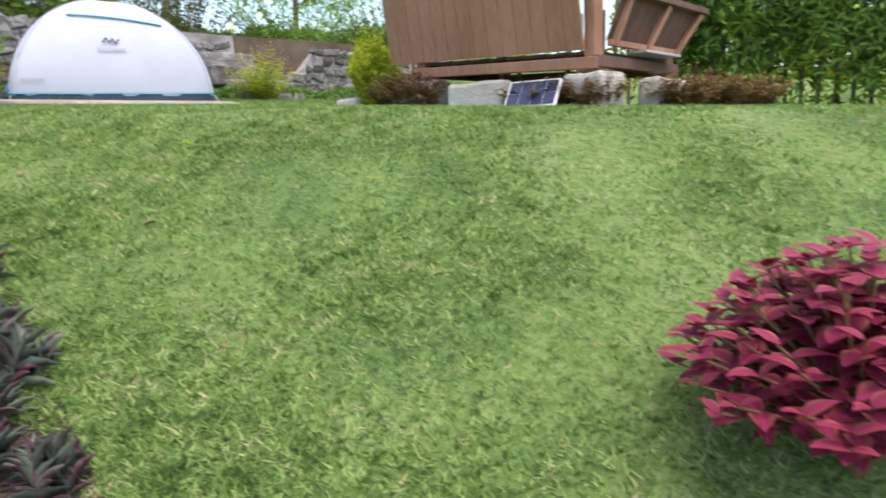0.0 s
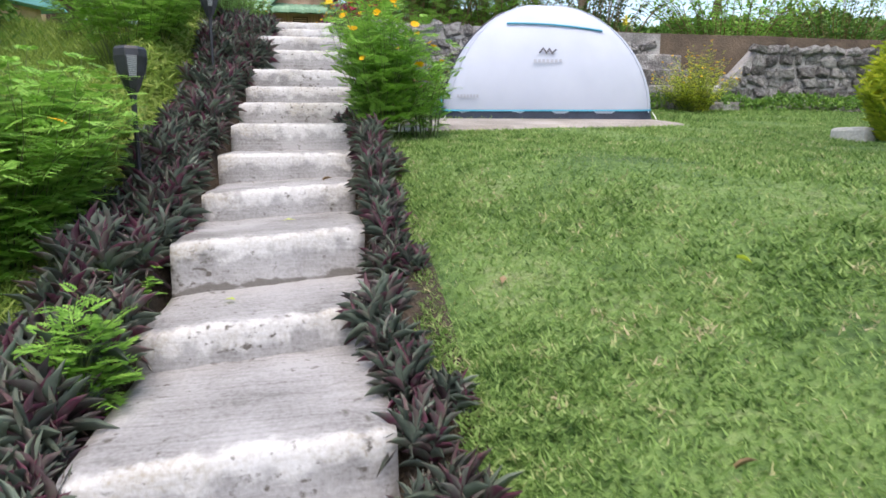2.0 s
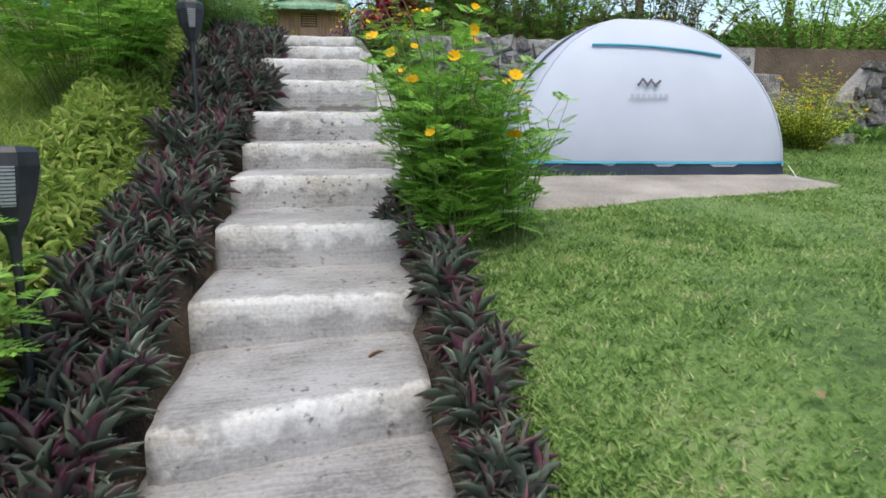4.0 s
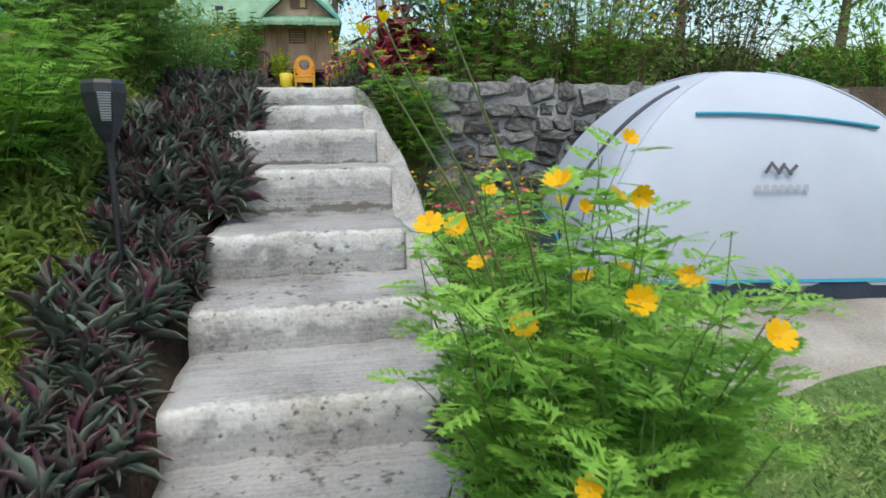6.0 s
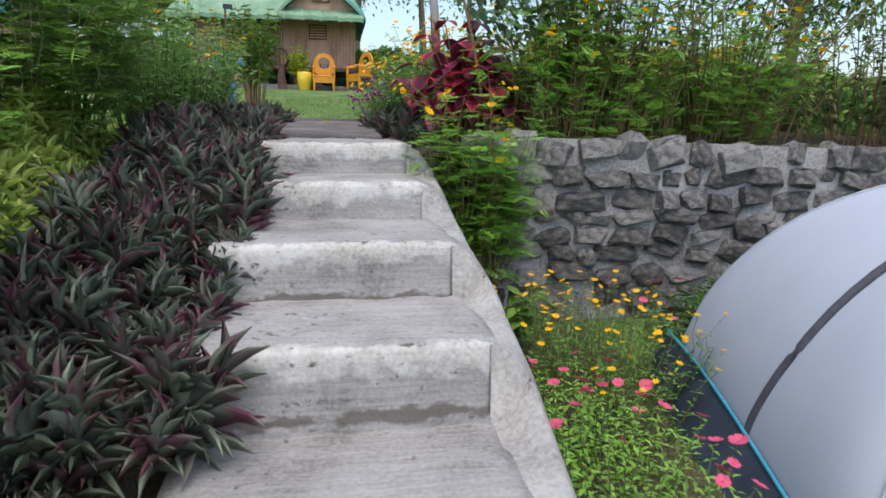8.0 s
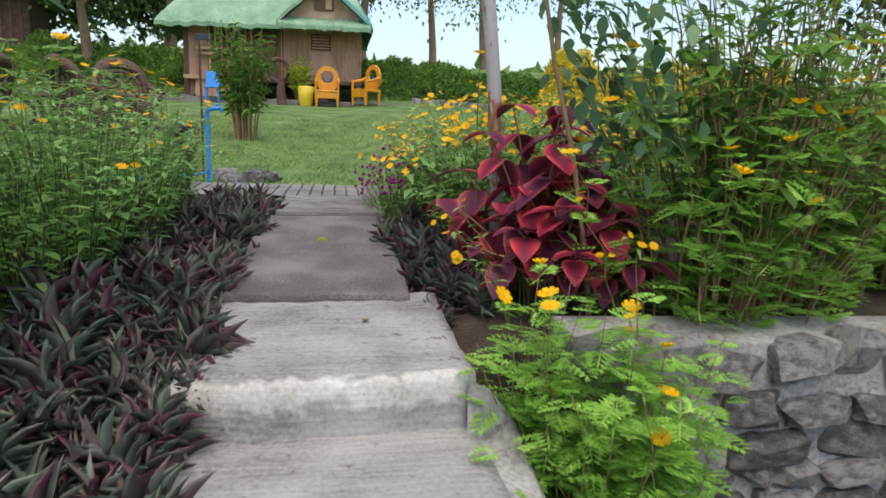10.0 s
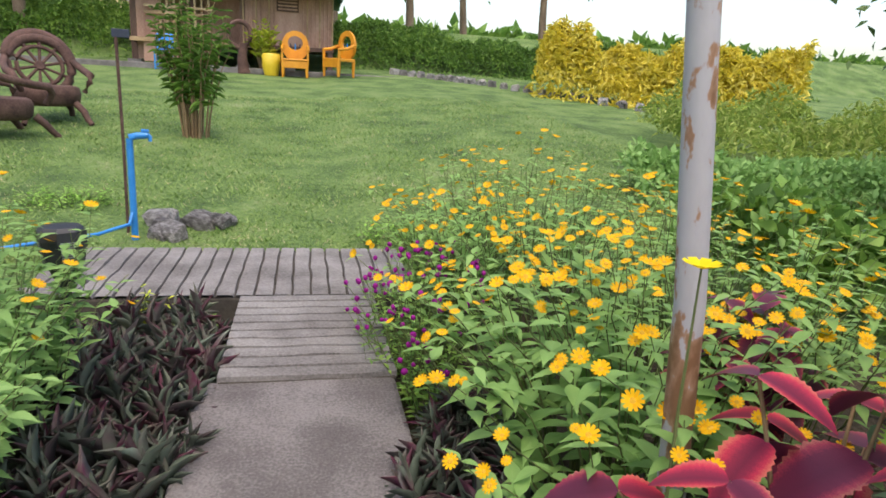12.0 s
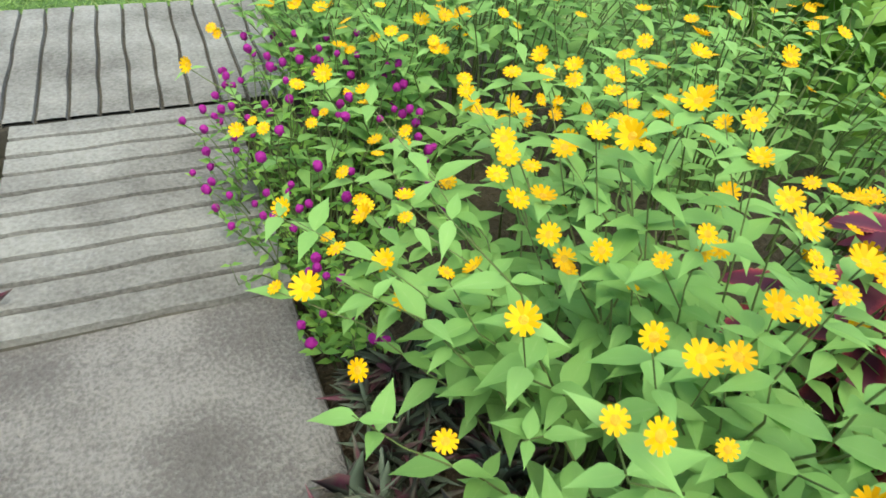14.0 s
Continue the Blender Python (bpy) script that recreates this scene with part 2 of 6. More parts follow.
M_REDLEAF = leafy("reddish_shrub_leaf", [(0.1, (0.10, 0.05, 0.03)), (0.5, (0.17, 0.13, 0.05)), (0.9, (0.26, 0.12, 0.08))])
M_PETAL = leafy("yellow_petal", [(0.1, (0.78, 0.37, 0.003)), (0.5, (0.84, 0.45, 0.006)), (0.9, (0.87, 0.52, 0.012))], 0.6, 0.3, gain=1.0)
M_LEMON = leafy("lemon_petal", [(0.1, (0.80, 0.60, 0.005)), (0.9, (0.88, 0.72, 0.02))], 0.6, 0.3, gain=1.0)
M_PURPLE = leafy("purple_petal", [(0.1, (0.17, 0.005, 0.15)), (0.9, (0.30, 0.012, 0.23))], 0.7, 0.15, gain=1.0)
M_PINK = leafy("pink_petal", [(0.1, (0.55, 0.05, 0.13)), (0.9, (0.72, 0.13, 0.25))], 0.6, 0.25, gain=1.0)


def step_surface():
    """Broom-finished pale concrete with a worn white band along the front edge and dark specks."""
    m, n, l, b = nodes_of("stair_concrete")
    tc = n.new("ShaderNodeTexCoord")
    uv = n.new("ShaderNodeSeparateXYZ")
    l.new(tc.outputs["UV"], uv.inputs[0])

    def noise_at(scale, detail, stretch):
        mp = n.new("ShaderNodeMapping")
        mp.inputs["Scale"].default_value = stretch
        l.new(tc.outputs["Object"], mp.inputs[0])
        t = n.new("ShaderNodeTexNoise")
        t.inputs["Scale"].default_value, t.inputs["Detail"].default_value = scale, detail
        l.new(mp.outputs[0], t.inputs["Vector"])
        return t.outputs[0]

    def mathx(op, a, c, d=None):
        k = n.new("ShaderNodeMath")
        k.operation = op
        for i, q in enumerate((a, c, d)):
            if q is not None:
                if isinstance(q, (int, float)):
                    k.inputs[i].default_value = q
                else:
                    l.new(q, k.inputs[i])
        return k.outputs[0]

    broom = noise_at(9, 6, (0.35, 9, 9))
    fine = noise_at(70, 8, (1, 1, 1))
    big = noise_at(3.2, 5, (1, 1, 1))
    base = ramp(n, [(0.37, (0.15, 0.145, 0.143)), (0.47, (0.255, 0.25, 0.252)), (0.58, (0.35, 0.345, 0.352))])
    l.new(mathx("MULTIPLY_ADD", broom, 0.26, mathx("MULTIPLY_ADD", fine, 0.26, mathx("MULTIPLY", big, 0.48))), base.inputs[0])
    white = ramp(n, [(0.36, (0.38, 0.345, 0.29)), (0.48, (0.50, 0.49, 0.48)), (0.6, (0.61, 0.61, 0.62))])
    l.new(mathx("MULTIPLY_ADD", fine, 0.4, mathx("MULTIPLY", big, 0.6)), white.inputs[0])
    off = mathx("ABSOLUTE", mathx("SUBTRACT", uv.outputs[1], 0.5), 0)
    band = mathx("ADD", off, mathx("MULTIPLY_ADD", noise_at(14, 7, (1, 1, 1)), 0.5, -0.25))
    mask = ramp(n, [(0.05, (1, 1, 1)), (0.15, (0.0, 0.0, 0.0))])
    l.new(band, mask.inputs[0])
    mx = n.new("ShaderNodeMix")
    mx.data_type = "RGBA"
    l.new(mathx("MULTIPLY", mask.outputs[0], 0.8), mx.inputs[0])
    l.new(base.outputs[0], mx.inputs[6])
    l.new(white.outputs[0], mx.inputs[7])
    speck = ramp(n, [(0.62, (0, 0, 0)), (0.70, (1, 1, 1))])
    l.new(mathx("MULTIPLY_ADD", noise_at(26, 9, (1, 1, 1.3)), 0.75, mathx("MULTIPLY", noise_at(2.3, 3, (1, 1, 1)), 0.30)), speck.inputs[0])
    dk = n.new("ShaderNodeMix")
    dk.data_type = "RGBA"
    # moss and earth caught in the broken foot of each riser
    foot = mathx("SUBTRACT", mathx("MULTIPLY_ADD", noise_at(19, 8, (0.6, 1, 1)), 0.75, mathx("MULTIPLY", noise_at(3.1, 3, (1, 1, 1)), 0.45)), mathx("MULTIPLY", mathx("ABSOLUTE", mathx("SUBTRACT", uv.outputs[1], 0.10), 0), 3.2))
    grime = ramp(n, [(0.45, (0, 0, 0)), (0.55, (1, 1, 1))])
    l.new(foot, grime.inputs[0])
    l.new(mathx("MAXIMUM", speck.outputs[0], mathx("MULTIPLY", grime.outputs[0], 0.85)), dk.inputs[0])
    l.new(mx.outputs[2], dk.inputs[6])
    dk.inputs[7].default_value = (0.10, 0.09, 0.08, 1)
    l.new(dk.outputs[2], b.inputs["Base Color"])
    b.inputs["Roughness"].default_value = 0.9
    bp = n.new("ShaderNodeBump")
    bp.inputs["Strength"].default_value, bp.inputs["Distance"].default_value = 0.5, 0.008
    l.new(mathx("MULTIPLY_ADD", broom, 0.6, mathx("MULTIPLY", fine, 0.6)), bp.inputs["Height"])
    l.new(bp.outputs[0], b.inputs["Normal"])
    return m


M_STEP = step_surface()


# ---- mesh helpers ----
def fast_mesh(name, v, f, uv=None, smooth=True):
    v, f = np.asarray(v, np.float32), np.asarray(f, np.int32)
    me = bpy.data.meshes.new(name)
    me.vertices.add(len(v))
    me.vertices.foreach_set("co", v.ravel())
    me.loops.add(f.size)
    me.loops.foreach_set("vertex_index", f.ravel())
    me.polygons.add(len(f))
    me.polygons.foreach_set("loop_start", np.arange(0, f.size, f.shape[1], dtype=np.int32))
    me.update(calc_edges=True)
    if uv is not None:
        layer = me.uv_layers.new(name="UVMap")
        layer.data.foreach_set("uv", np.asarray(uv, np.float32)[f.ravel()].ravel())
    if smooth:
        me.polygons.foreach_set("use_smooth", np.ones(len(f), bool))
    return me


def bm_mesh(name, bm, smooth=False):
    me = bpy.data.meshes.new(name)
    bm.to_mesh(me)
    bm.free()
    if smooth:
        me.polygons.foreach_set("use_smooth", np.ones(len(me.polygons), bool))
    return me


def part(name, data, material, parent=None, label="", at=None):
    """One mesh object, alone or under a thing; data is a bmesh or a mesh."""
    me = data if isinstance(data, bpy.types.Mesh) else bm_mesh(name, data)
    if not me.materials:
        me.materials.append(material)
    ob = new(name, me)
    if parent:
        ob.parent = parent
    if at is not None:
        ob.matrix_local = at
    if label:
        ob["label"] = label
    return ob


def thing(name, place, label, category, group="", kind=""):
    ob = new(name)
    ob.empty_display_size = 0.1
    ob.location = place
    return tagged(ob, label, category, group, kind)


def box(bm, size, m=None, bevel=0.0, segs=2):
    """A bevelled box of that size about the origin of m."""
    r = bmesh.ops.create_cube(bm, size=1.0, matrix=(m or Matrix()) @ Matrix.Diagonal((*size, 1)))
    if bevel:
        es = list({e for v in r["verts"] for e in v.link_edges})
        bmesh.ops.bevel(bm, geom=es, offset=bevel, segments=segs, affect="EDGES", profile=0.5)
    return bm


def boxed(size, m=None, bevel=0.0):
    return box(bmesh.new(), size, m, bevel)


def tube_arrays(points, radii, segs=6):
    """Vertices and faces of a tapered tube along points."""
    p, r = np.asarray(points, float), np.asarray(radii, float)
    d = np.gradient(p, axis=0)
    d /= np.linalg.norm(d, axis=1)[:, None] + 1e-9
    ref = np.where(np.abs(d[:, 2:3]) > 0.9, np.array([[1.0, 0, 0]]), np.array([[0, 0, 1.0]]))
    a = np.cross(d, ref)
    a /= np.linalg.norm(a, axis=1)[:, None] + 1e-9
    b = np.cross(d, a)
    ang = np.arange(segs) * 2 * np.pi / segs
    v = p[:, None] + r[:, None, None] * (np.cos(ang)[None, :, None] * a[:, None] + np.sin(ang)[None, :, None] * b[:, None])
    i = np.arange(len(p) - 1)[:, None] * segs
    j = np.arange(segs)[None]
    k = (j + 1) % segs
    f = np.stack([i + j, i + k, i + segs + k, i + segs + j], -1).reshape(-1, 4)
    return v.reshape(-1, 3), f


class Build:
    """Collects arrays of one face size into one mesh."""

    def __init__(self):
        self.v, self.f, self.uv, self.n = [], [], [], 0

    def add(self, v, f, uv=None):
        self.v.append(np.asarray(v, np.float32).reshape(-1, 3))
        self.f.append(np.asarray(f) + self.n)
        self.uv.append(np.zeros((len(self.v[-1]), 2)) if uv is None else uv)
        self.n += len(self.v[-1])

    def tube(self, points, radii, segs=6):
        self.add(*tube_arrays(points, radii, segs))

    def mesh(self, name, smooth=True):
        return fast_mesh(name, np.concatenate(self.v), np.concatenate(self.f), np.concatenate(self.uv), smooth)


def tube_mesh(name, points, radii, segs=8):
    b = Build()
    b.tube(points, radii, segs)
    return b.mesh(name)


# leaf shapes: points along y, across x, faces, uv
def leaf_shape(rows, fold=0.12, droop=0.25, curl=0.0, saw=0.0):
    v, uv = [], []
    for i, (y, w) in enumerate(rows):
        z = -droop * y * y
        if saw and i % 2:
            w *= 1 - saw
        for s in (-1, 0, 1):
            v.append((s * w, y, z + (fold * w if s else 0) - (curl * w * w if s else 0)))
            uv.append((0.5 + s * 0.5 * (w / max(r[1] for r in rows)) ** 0.5, y))
    f = []
    for i in range(len(rows) - 1):
        a = i * 3
        f += [(a, a + 1, a + 4, a + 3), (a + 1, a + 2, a + 5, a + 4)]
    return np.array(v), np.array(f), np.array(uv)


OVATE = leaf_shape([(0, 0.03), (0.2, 0.36), (0.45, 0.5), (0.75, 0.3), (1, 0.02)])
POINTED = leaf_shape([(0, 0.05), (0.1, 0.22), (0.23, 0.44), (0.38, 0.5), (0.58, 0.38), (0.77, 0.19), (0.91, 0.06), (1, 0.01)], 0.12, 0.28)
SMALL = leaf_shape([(0, 0.05), (0.45, 0.5), (1, 0.03)])
LANCE = leaf_shape([(0, 0.35), (0.35, 0.5), (0.7, 0.38), (1, 0.03)], 0.5, 0.18)
HEART = leaf_shape([(-0.06, 0.2), (0.05, 0.45), (0.25, 0.5), (0.55, 0.38), (0.8, 0.18), (1, 0.02)], 0.15, 0.35)
SAWED = leaf_shape([(i / 24, max(0.015, 0.53 * math.sin(math.pi * min(1, i / 24) ** 0.72) ** 0.8)) for i in range(25)], 0.15, 0.3, 0.0, 0.11)


def fern_shape(pairs=5):
    v, f, uv = [], [], []

    def blade(p, q, w):
        d = (q - p) / np.linalg.norm(q - p)
        s = np.array([d[1], -d[0], 0]) * w
        m = p + (q - p) * 0.5
        k = len(v)
        v.extend([p, m + s, q, m - s])
        uv.extend([(0.5, 0.5)] * 4)
        f.append((k, k + 1, k + 2, k + 3))
    blade(np.array([0, 0, 0.0]), np.array([0, 1, -0.25]), 0.025)
    for i in range(pairs):
        y = 0.22 + 0.7 * i / pairs
        r = 0.42 * (1 - 0.75 * (i / pairs) ** 1.5)
        for s in (-1, 1):
            p = np.array([0, y, -0.25 * y * y])
            q = p + np.array([s * r, r * 0.7, -0.03])
            blade(p, q, 0.045)
            m = p + (q - p) * 0.45
            blade(m, m + np.array([s * r * 0.15, r * 0.45, 0]), 0.035)
            blade(m, m + np.array([s * r * 0.45, -r * 0.05, 0]), 0.03)
    return np.array(v), np.array(f), np.array(uv)


FERN = fern_shape()


def leaves(shape, pos, fwd, length, width, up=None):
    """Vertices, faces, uv of one leaf of that shape at each pos, pointing along fwd."""
    t, f, uv = shape
    pos, fwd = np.asarray(pos, float), np.asarray(fwd, float)
    n = len(pos)
    fwd = fwd / (np.linalg.norm(fwd, axis=1)[:, None] + 1e-9)
    up = np.tile([0, 0, 1.0], (n, 1)) if up is None else up
    x = np.cross(fwd, up)
    x /= np.linalg.norm(x, axis=1)[:, None] + 1e-9
    z = np.cross(x, fwd)
    length, width = np.broadcast_to(length, n)[:, None, None], np.broadcast_to(width, n)[:, None, None]
    v = pos[:, None] + length * (t[None, :, 1:2] * fwd[:, None] + t[None, :, 2:3] * z[:, None]) + width * t[None, :, 0:1] * x[:, None]
    faces = f[None] + (np.arange(n) * len(t))[:, None, None]
    return v.reshape(-1, 3), faces.reshape(-1, f.shape[1]), np.tile(uv, (n, 1))


def flower_mesh(name, petals, radius, width, cup, petal_mat, disc_mat, disc=0.3, notch=0.12):
    """A round flower that faces up: notched petals and a raised disc, two materials in one small mesh."""
    bm = bmesh.new()
    for i in range(petals):
        a = 2 * math.pi * i / petals
        c, s = math.cos(a), math.sin(a)
        rows = [(0.12, 0.15, 0), (0.6, 0.5, cup * 0.5), (0.95, 0.42, cup)]
        pts = []
        for r, w, z in rows:
            pts.append([bm.verts.new((radius * (r * c - k * w * width * s), radius * (r * s + k * w * width * c), radius * (z + 0.04 * abs(k)))) for k in (-1, 1)])
        tip = bm.verts.new((radius * (1 - notch) * c, radius * (1 - notch) * s, radius * cup))
        for q, w in zip(pts, pts[1:]):
            bm.faces.new((q[0], q[1], w[1], w[0]))
        bm.faces.new((pts[2][0], pts[2][1], tip))
    k = 7
    rim = [bm.verts.new((radius * disc * math.cos(2 * math.pi * i / k), radius * disc * math.sin(2 * math.pi * i / k), radius * 0.05)) for i in range(k)]
    top = bm.verts.new((0, 0, radius * 0.22))
    for i in range(k):
        bm.faces.new((rim[i], rim[(i + 1) % k], top)).material_index = 1
    me = bm_mesh(name, bm, True)
    me.materials.append(petal_mat)
    me.materials.append(disc_mat)
    return me


def ball_mesh(name, radius, mat):
    bm = bmesh.new()
    bmesh.ops.create_icosphere(bm, subdivisions=2, radius=radius)
    for v in bm.verts:
        v.co *= 0.85 + 0.3 * noise.noise(v.co * 300)
        v.co.z *= 1.15
    me = bm_mesh(name, bm, False)
    me.materials.append(mat)
    return me


FL_DAISY = [flower_mesh("daisy", 11, r, 0.34, c, M_PETAL, M_DISC, 0.36) for r, c in ((0.019, 0.15), (0.0215, 0.3), (0.0165, 0.0))]
FL_COSMOS = [flower_mesh("cosmos", 8, r, 0.55, c, M_PETAL, M_DISC, 0.2, 0.06) for r, c in ((0.03, 0.35), (0.027, 0.6), (0.033, 0.15))]
FL_LEMON = [flower_mesh("lemon_flower", 8, 0.032, 0.6, c, M_LEMON, M_LEMON, 0.3, 0.06) for c in (0.3, 1.5)]
FL_SMALL = [flower_mesh("small_yellow_flower", 6, 0.016, 0.6, 0.2, M_PETAL, M_DISC, 0.3)]
FL_PINK = [flower_mesh("pink_flower", 6, 0.027, 0.8, 0.3, M_PINK, M_PINK, 0.2)]
FL_GLOBE = [ball_mesh("globe_flower", 0.0125, M_PURPLE)]

# ---- the lie of the land ----
# steps of the stair: front edge y, top z, left and right end, how far the right end is set back per metre
STEPS = [(1.03, 0.02, -0.24, 0.57, 0.1), (1.58, 0.21, -0.24, 0.57, 0.1), (2.13, 0.4, -0.24, 0.57, 0.1), (2.69, 0.59, -0.24, 0.57, 0.1), (3.25, 0.77, -0.24, 0.57, 0.1), (3.8, 0.955, -0.24, 0.57, 0.1),
         (4.365, 1.14, -0.24, 0.585, 0.1), (4.90, 1.335, -0.24, 0.58, 0.12), (5.64, 1.475, -0.24, 0.6, 0.19), (6.22, 1.695, -0.24, 0.58, 0.16), (6.88, 1.85, -0.22, 0.58, 0.2),
         (7.465, 2.016, -0.22, 0.62, 0.02), (8.0, 2.205, -0.21, 0.65, 0.02), (8.62, 2.376, -0.22, 0.68, 0.02), (9.125, 2.533, -0.22, 0.71, 0.02), (9.67, 2.725, -0.23, 0.68, 0.02),
         (10.3, 2.977, -0.23, 0.69, 0.02), (10.84, 3.185, -0.25, 0.66, 0.02), (11.45, 3.356, -0.26, 0.62, 0.02), (12.0, 3.52, -0.27, 0.605, 0.02)]


def climb(y):
    return np.interp(y, [-6, 1.03, 4.37, 5.64, 8.0, 12.0, 12.9, 14.34, 16.2, 33, 36.5, 60], [-1.9, 0.02, 1.12, 1.45, 2.17, 3.5, 3.5, 3.6, 3.63, 4.98, 6.4, 6.9])


def ease(a, b, t):
    t = np.clip((t - a) / (b - a), 0, 1)
    return t * t * (3 - 2 * t)


def ground(x, y):
    """Height of the ground: hillside by the stair, sloping lawn, terrace below the stone wall, upper garden."""
    x, y = np.asarray(x, float), np.asarray(y, float)
    side = climb(y) - 0.1
    plane = 1.26 + 0.3 * (np.minimum(x, 6) - 1.81) + 0.33 * (y - 4.03)
    flat = np.where(y > 7.7, 2.06 + 0.1 * (y - 7.7), 2.06 + 0.068 * (y - 7.7)) - 0.12 * np.maximum(0, x - 6.5) * ease(6, 0, y)
    k = 0.18
    h = np.clip(0.5 + 0.5 * (flat - plane) / k, 0, 1)
    lawn = flat * (1 - h) + plane * h - k * h * (1 - h)
    lawn = np.where(y > 12.15, climb(y) + 0.03 * np.clip(x - 0.8, 0, 2) - 0.02, lawn)
    z = side + (lawn - side) * ease(0.45, 0.8, x)
    under = ease(-0.34, -0.26, x) * ease(0.62, 0.52, x) * ease(12.95, 12.8, y)
    z = z - 0.3 * under
    slab = ease(-1.3, -1.2, x) * ease(0.75, 0.65, x) * ease(14.2, 14.3, y) * ease(16.4, 16.3, y)
    return z - 0.06 * slab


def gz(x, y):
    return float(ground(x, y))


xs = np.concatenate([[-200, -120, -70, -45], np.arange(-30, -3, 0.9), np.arange(-3, 9, 0.12), np.arange(9, 30, 1.0), [45, 70, 120, 200]])
ys = np.concatenate([[-200, -100, -50, -25, -14], np.arange(-8, 0, 0.6), np.arange(0, 12, 0.14), [12.06, 12.12, 12.15, 12.16, 12.2], np.arange(12.35, 18, 0.14), np.arange(18, 40, 0.5), [45, 55, 75, 110, 160, 260]])
gx, gy = np.meshgrid(xs, ys)
gzz = ground(gx, gy)
gzz += np.vectorize(lambda a, b: 0.02 * noise.noise((a * 1.3, b * 1.3, 0.0)))(gx, gy) * ((np.abs(gx) < 12) & (gy > -5) & (gy < 30))
gv = np.stack([gx, gy, gzz], -1).reshape(-1, 3)
nx = len(xs)
ii, jj = np.meshgrid(np.arange(len(ys) - 1), np.arange(nx - 1), indexing="ij")
q = (ii * nx + jj).ravel()
gf = np.stack([q, q + 1, q + nx + 1, q + nx], -1)
gme = fast_mesh("ground", gv, gf)
gme.materials.append(M_LAWN)
gme.materials.append(M_SOIL)
fc = gv[gf].mean(1)
bed = ((fc[:, 0] > -0.75) & (fc[:, 0] < 0.86) & (fc[:, 1] < 14.3)) | ((fc[:, 0] > 0.5) & (fc[:, 0] < 1.7) & (fc[:, 1] > 9.6) & (fc[:, 1] < 15.6)) | ((fc[:, 1] > 12.0) & (fc[:, 1] < 14.5) & (fc[:, 0] > 0.5) & (fc[:, 0] < 9))
gme.polygons.foreach_set("material_index", bed.astype(np.int32))
tagged(new("ground", gme), "sloping ground with short green lawn and dark soil beds", "ground", "", "structure")


def displaced(bm, amount, scale, cuts=0):
    if cuts:
        bmesh.ops.subdivide_edges(bm, edges=bm.edges[:], cuts=cuts, use_grid_fill=True)
    for v in bm.verts:
        v.co += Vector((noise.noise(v.co * scale), noise.noise(v.co * scale + Vector((7, 3, 1))), noise.noise(v.co * scale + Vector((1, 9, 5))))) * amount
    return bm


# ---- stair ----
stair = tagged(new("staircase"), "worn pale concrete garden stair with white-painted step edges", "staircase", "", "structure")
for k, (y, z, xl, xr, askew) in enumerate(STEPS):
    y2 = STEPS[k + 1][0] + 0.15 if k + 1 < len(STEPS) else 12.9
    deep = y2 - y
    body = bmesh.new()
    nxp, nyp = 18, 12
    ox = 0.5 * (xl + xr)
    grid = {}
    prof = [(-0.02, -0.42), (-0.03, -0.24), (-0.012, -0.20), (-0.004, -0.10), (-0.002, -0.055), (0.001, -0.026), (0.01, -0.009), (0.03, -0.001)] + [(0.03 + (deep - 0.03) * i / nyp, 0.0) for i in range(1, nyp + 1)]
    layer = body.loops.layers.uv.new("UVMap")
    arc = [(dy if dy >= 0.03 else 0.0) + dz + 0.03 for dy, dz in prof]
    for a in range(nxp + 1):
        x = xl + (xr - xl) * a / nxp
        sway = 0.016 * noise.noise((x * 3, y * 5, 0)) + 0.012 * noise.noise((x * 11, y * 5, 3))
        edge = 0.02 * (max(0, abs(2 * a / nxp - 1) - 0.88) / 0.12) ** 2
        for b, (dy, dz) in enumerate(prof):
            wob = 0.006 * noise.noise((x * 9, (y + dy) * 9, z + dz)) + 0.006 * noise.noise((x * 30, (y + dy) * 30, (z + dz) * 30))
            grid[a, b] = body.verts.new((x + (noise.noise(Vector((k * 3.7, (y + dy) * 5, dz * 4 + a))) * 0.012 if a in (0, nxp) else 0), y + dy + askew * (x - 0.17) + sway + edge + wob, z + dz + 0.25 * askew * (x - 0.17) + wob - edge * 0.6 + 0.004 * noise.noise((x * 2, (y + dy) * 3, 8))))
    for a in range(nxp):
        for b in range(len(prof) - 1):
            f = body.faces.new((grid[a, b], grid[a + 1, b], grid[a + 1, b + 1], grid[a, b + 1]))
            f.smooth = True
            for loop, (i, j) in zip(f.loops, ((a, b), (a + 1, b), (a + 1, b + 1), (a, b + 1))):
                loop[layer].uv = (i / nxp, 0.5 + 2.2 * arc[j])
    for a in (0, nxp):
        low = [body.verts.new((grid[a, b].co.x + (0.01 if a else -0.01), grid[a, b].co.y, z - 0.6)) for b in (0, len(prof) - 1)]
        ring = [low[0]] + [grid[a, b] for b in range(len(prof))] + [low[1]]
        body.faces.new(ring if a == 0 else ring[::-1])
    me = bm_mesh("step", body)
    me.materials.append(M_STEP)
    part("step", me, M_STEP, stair)
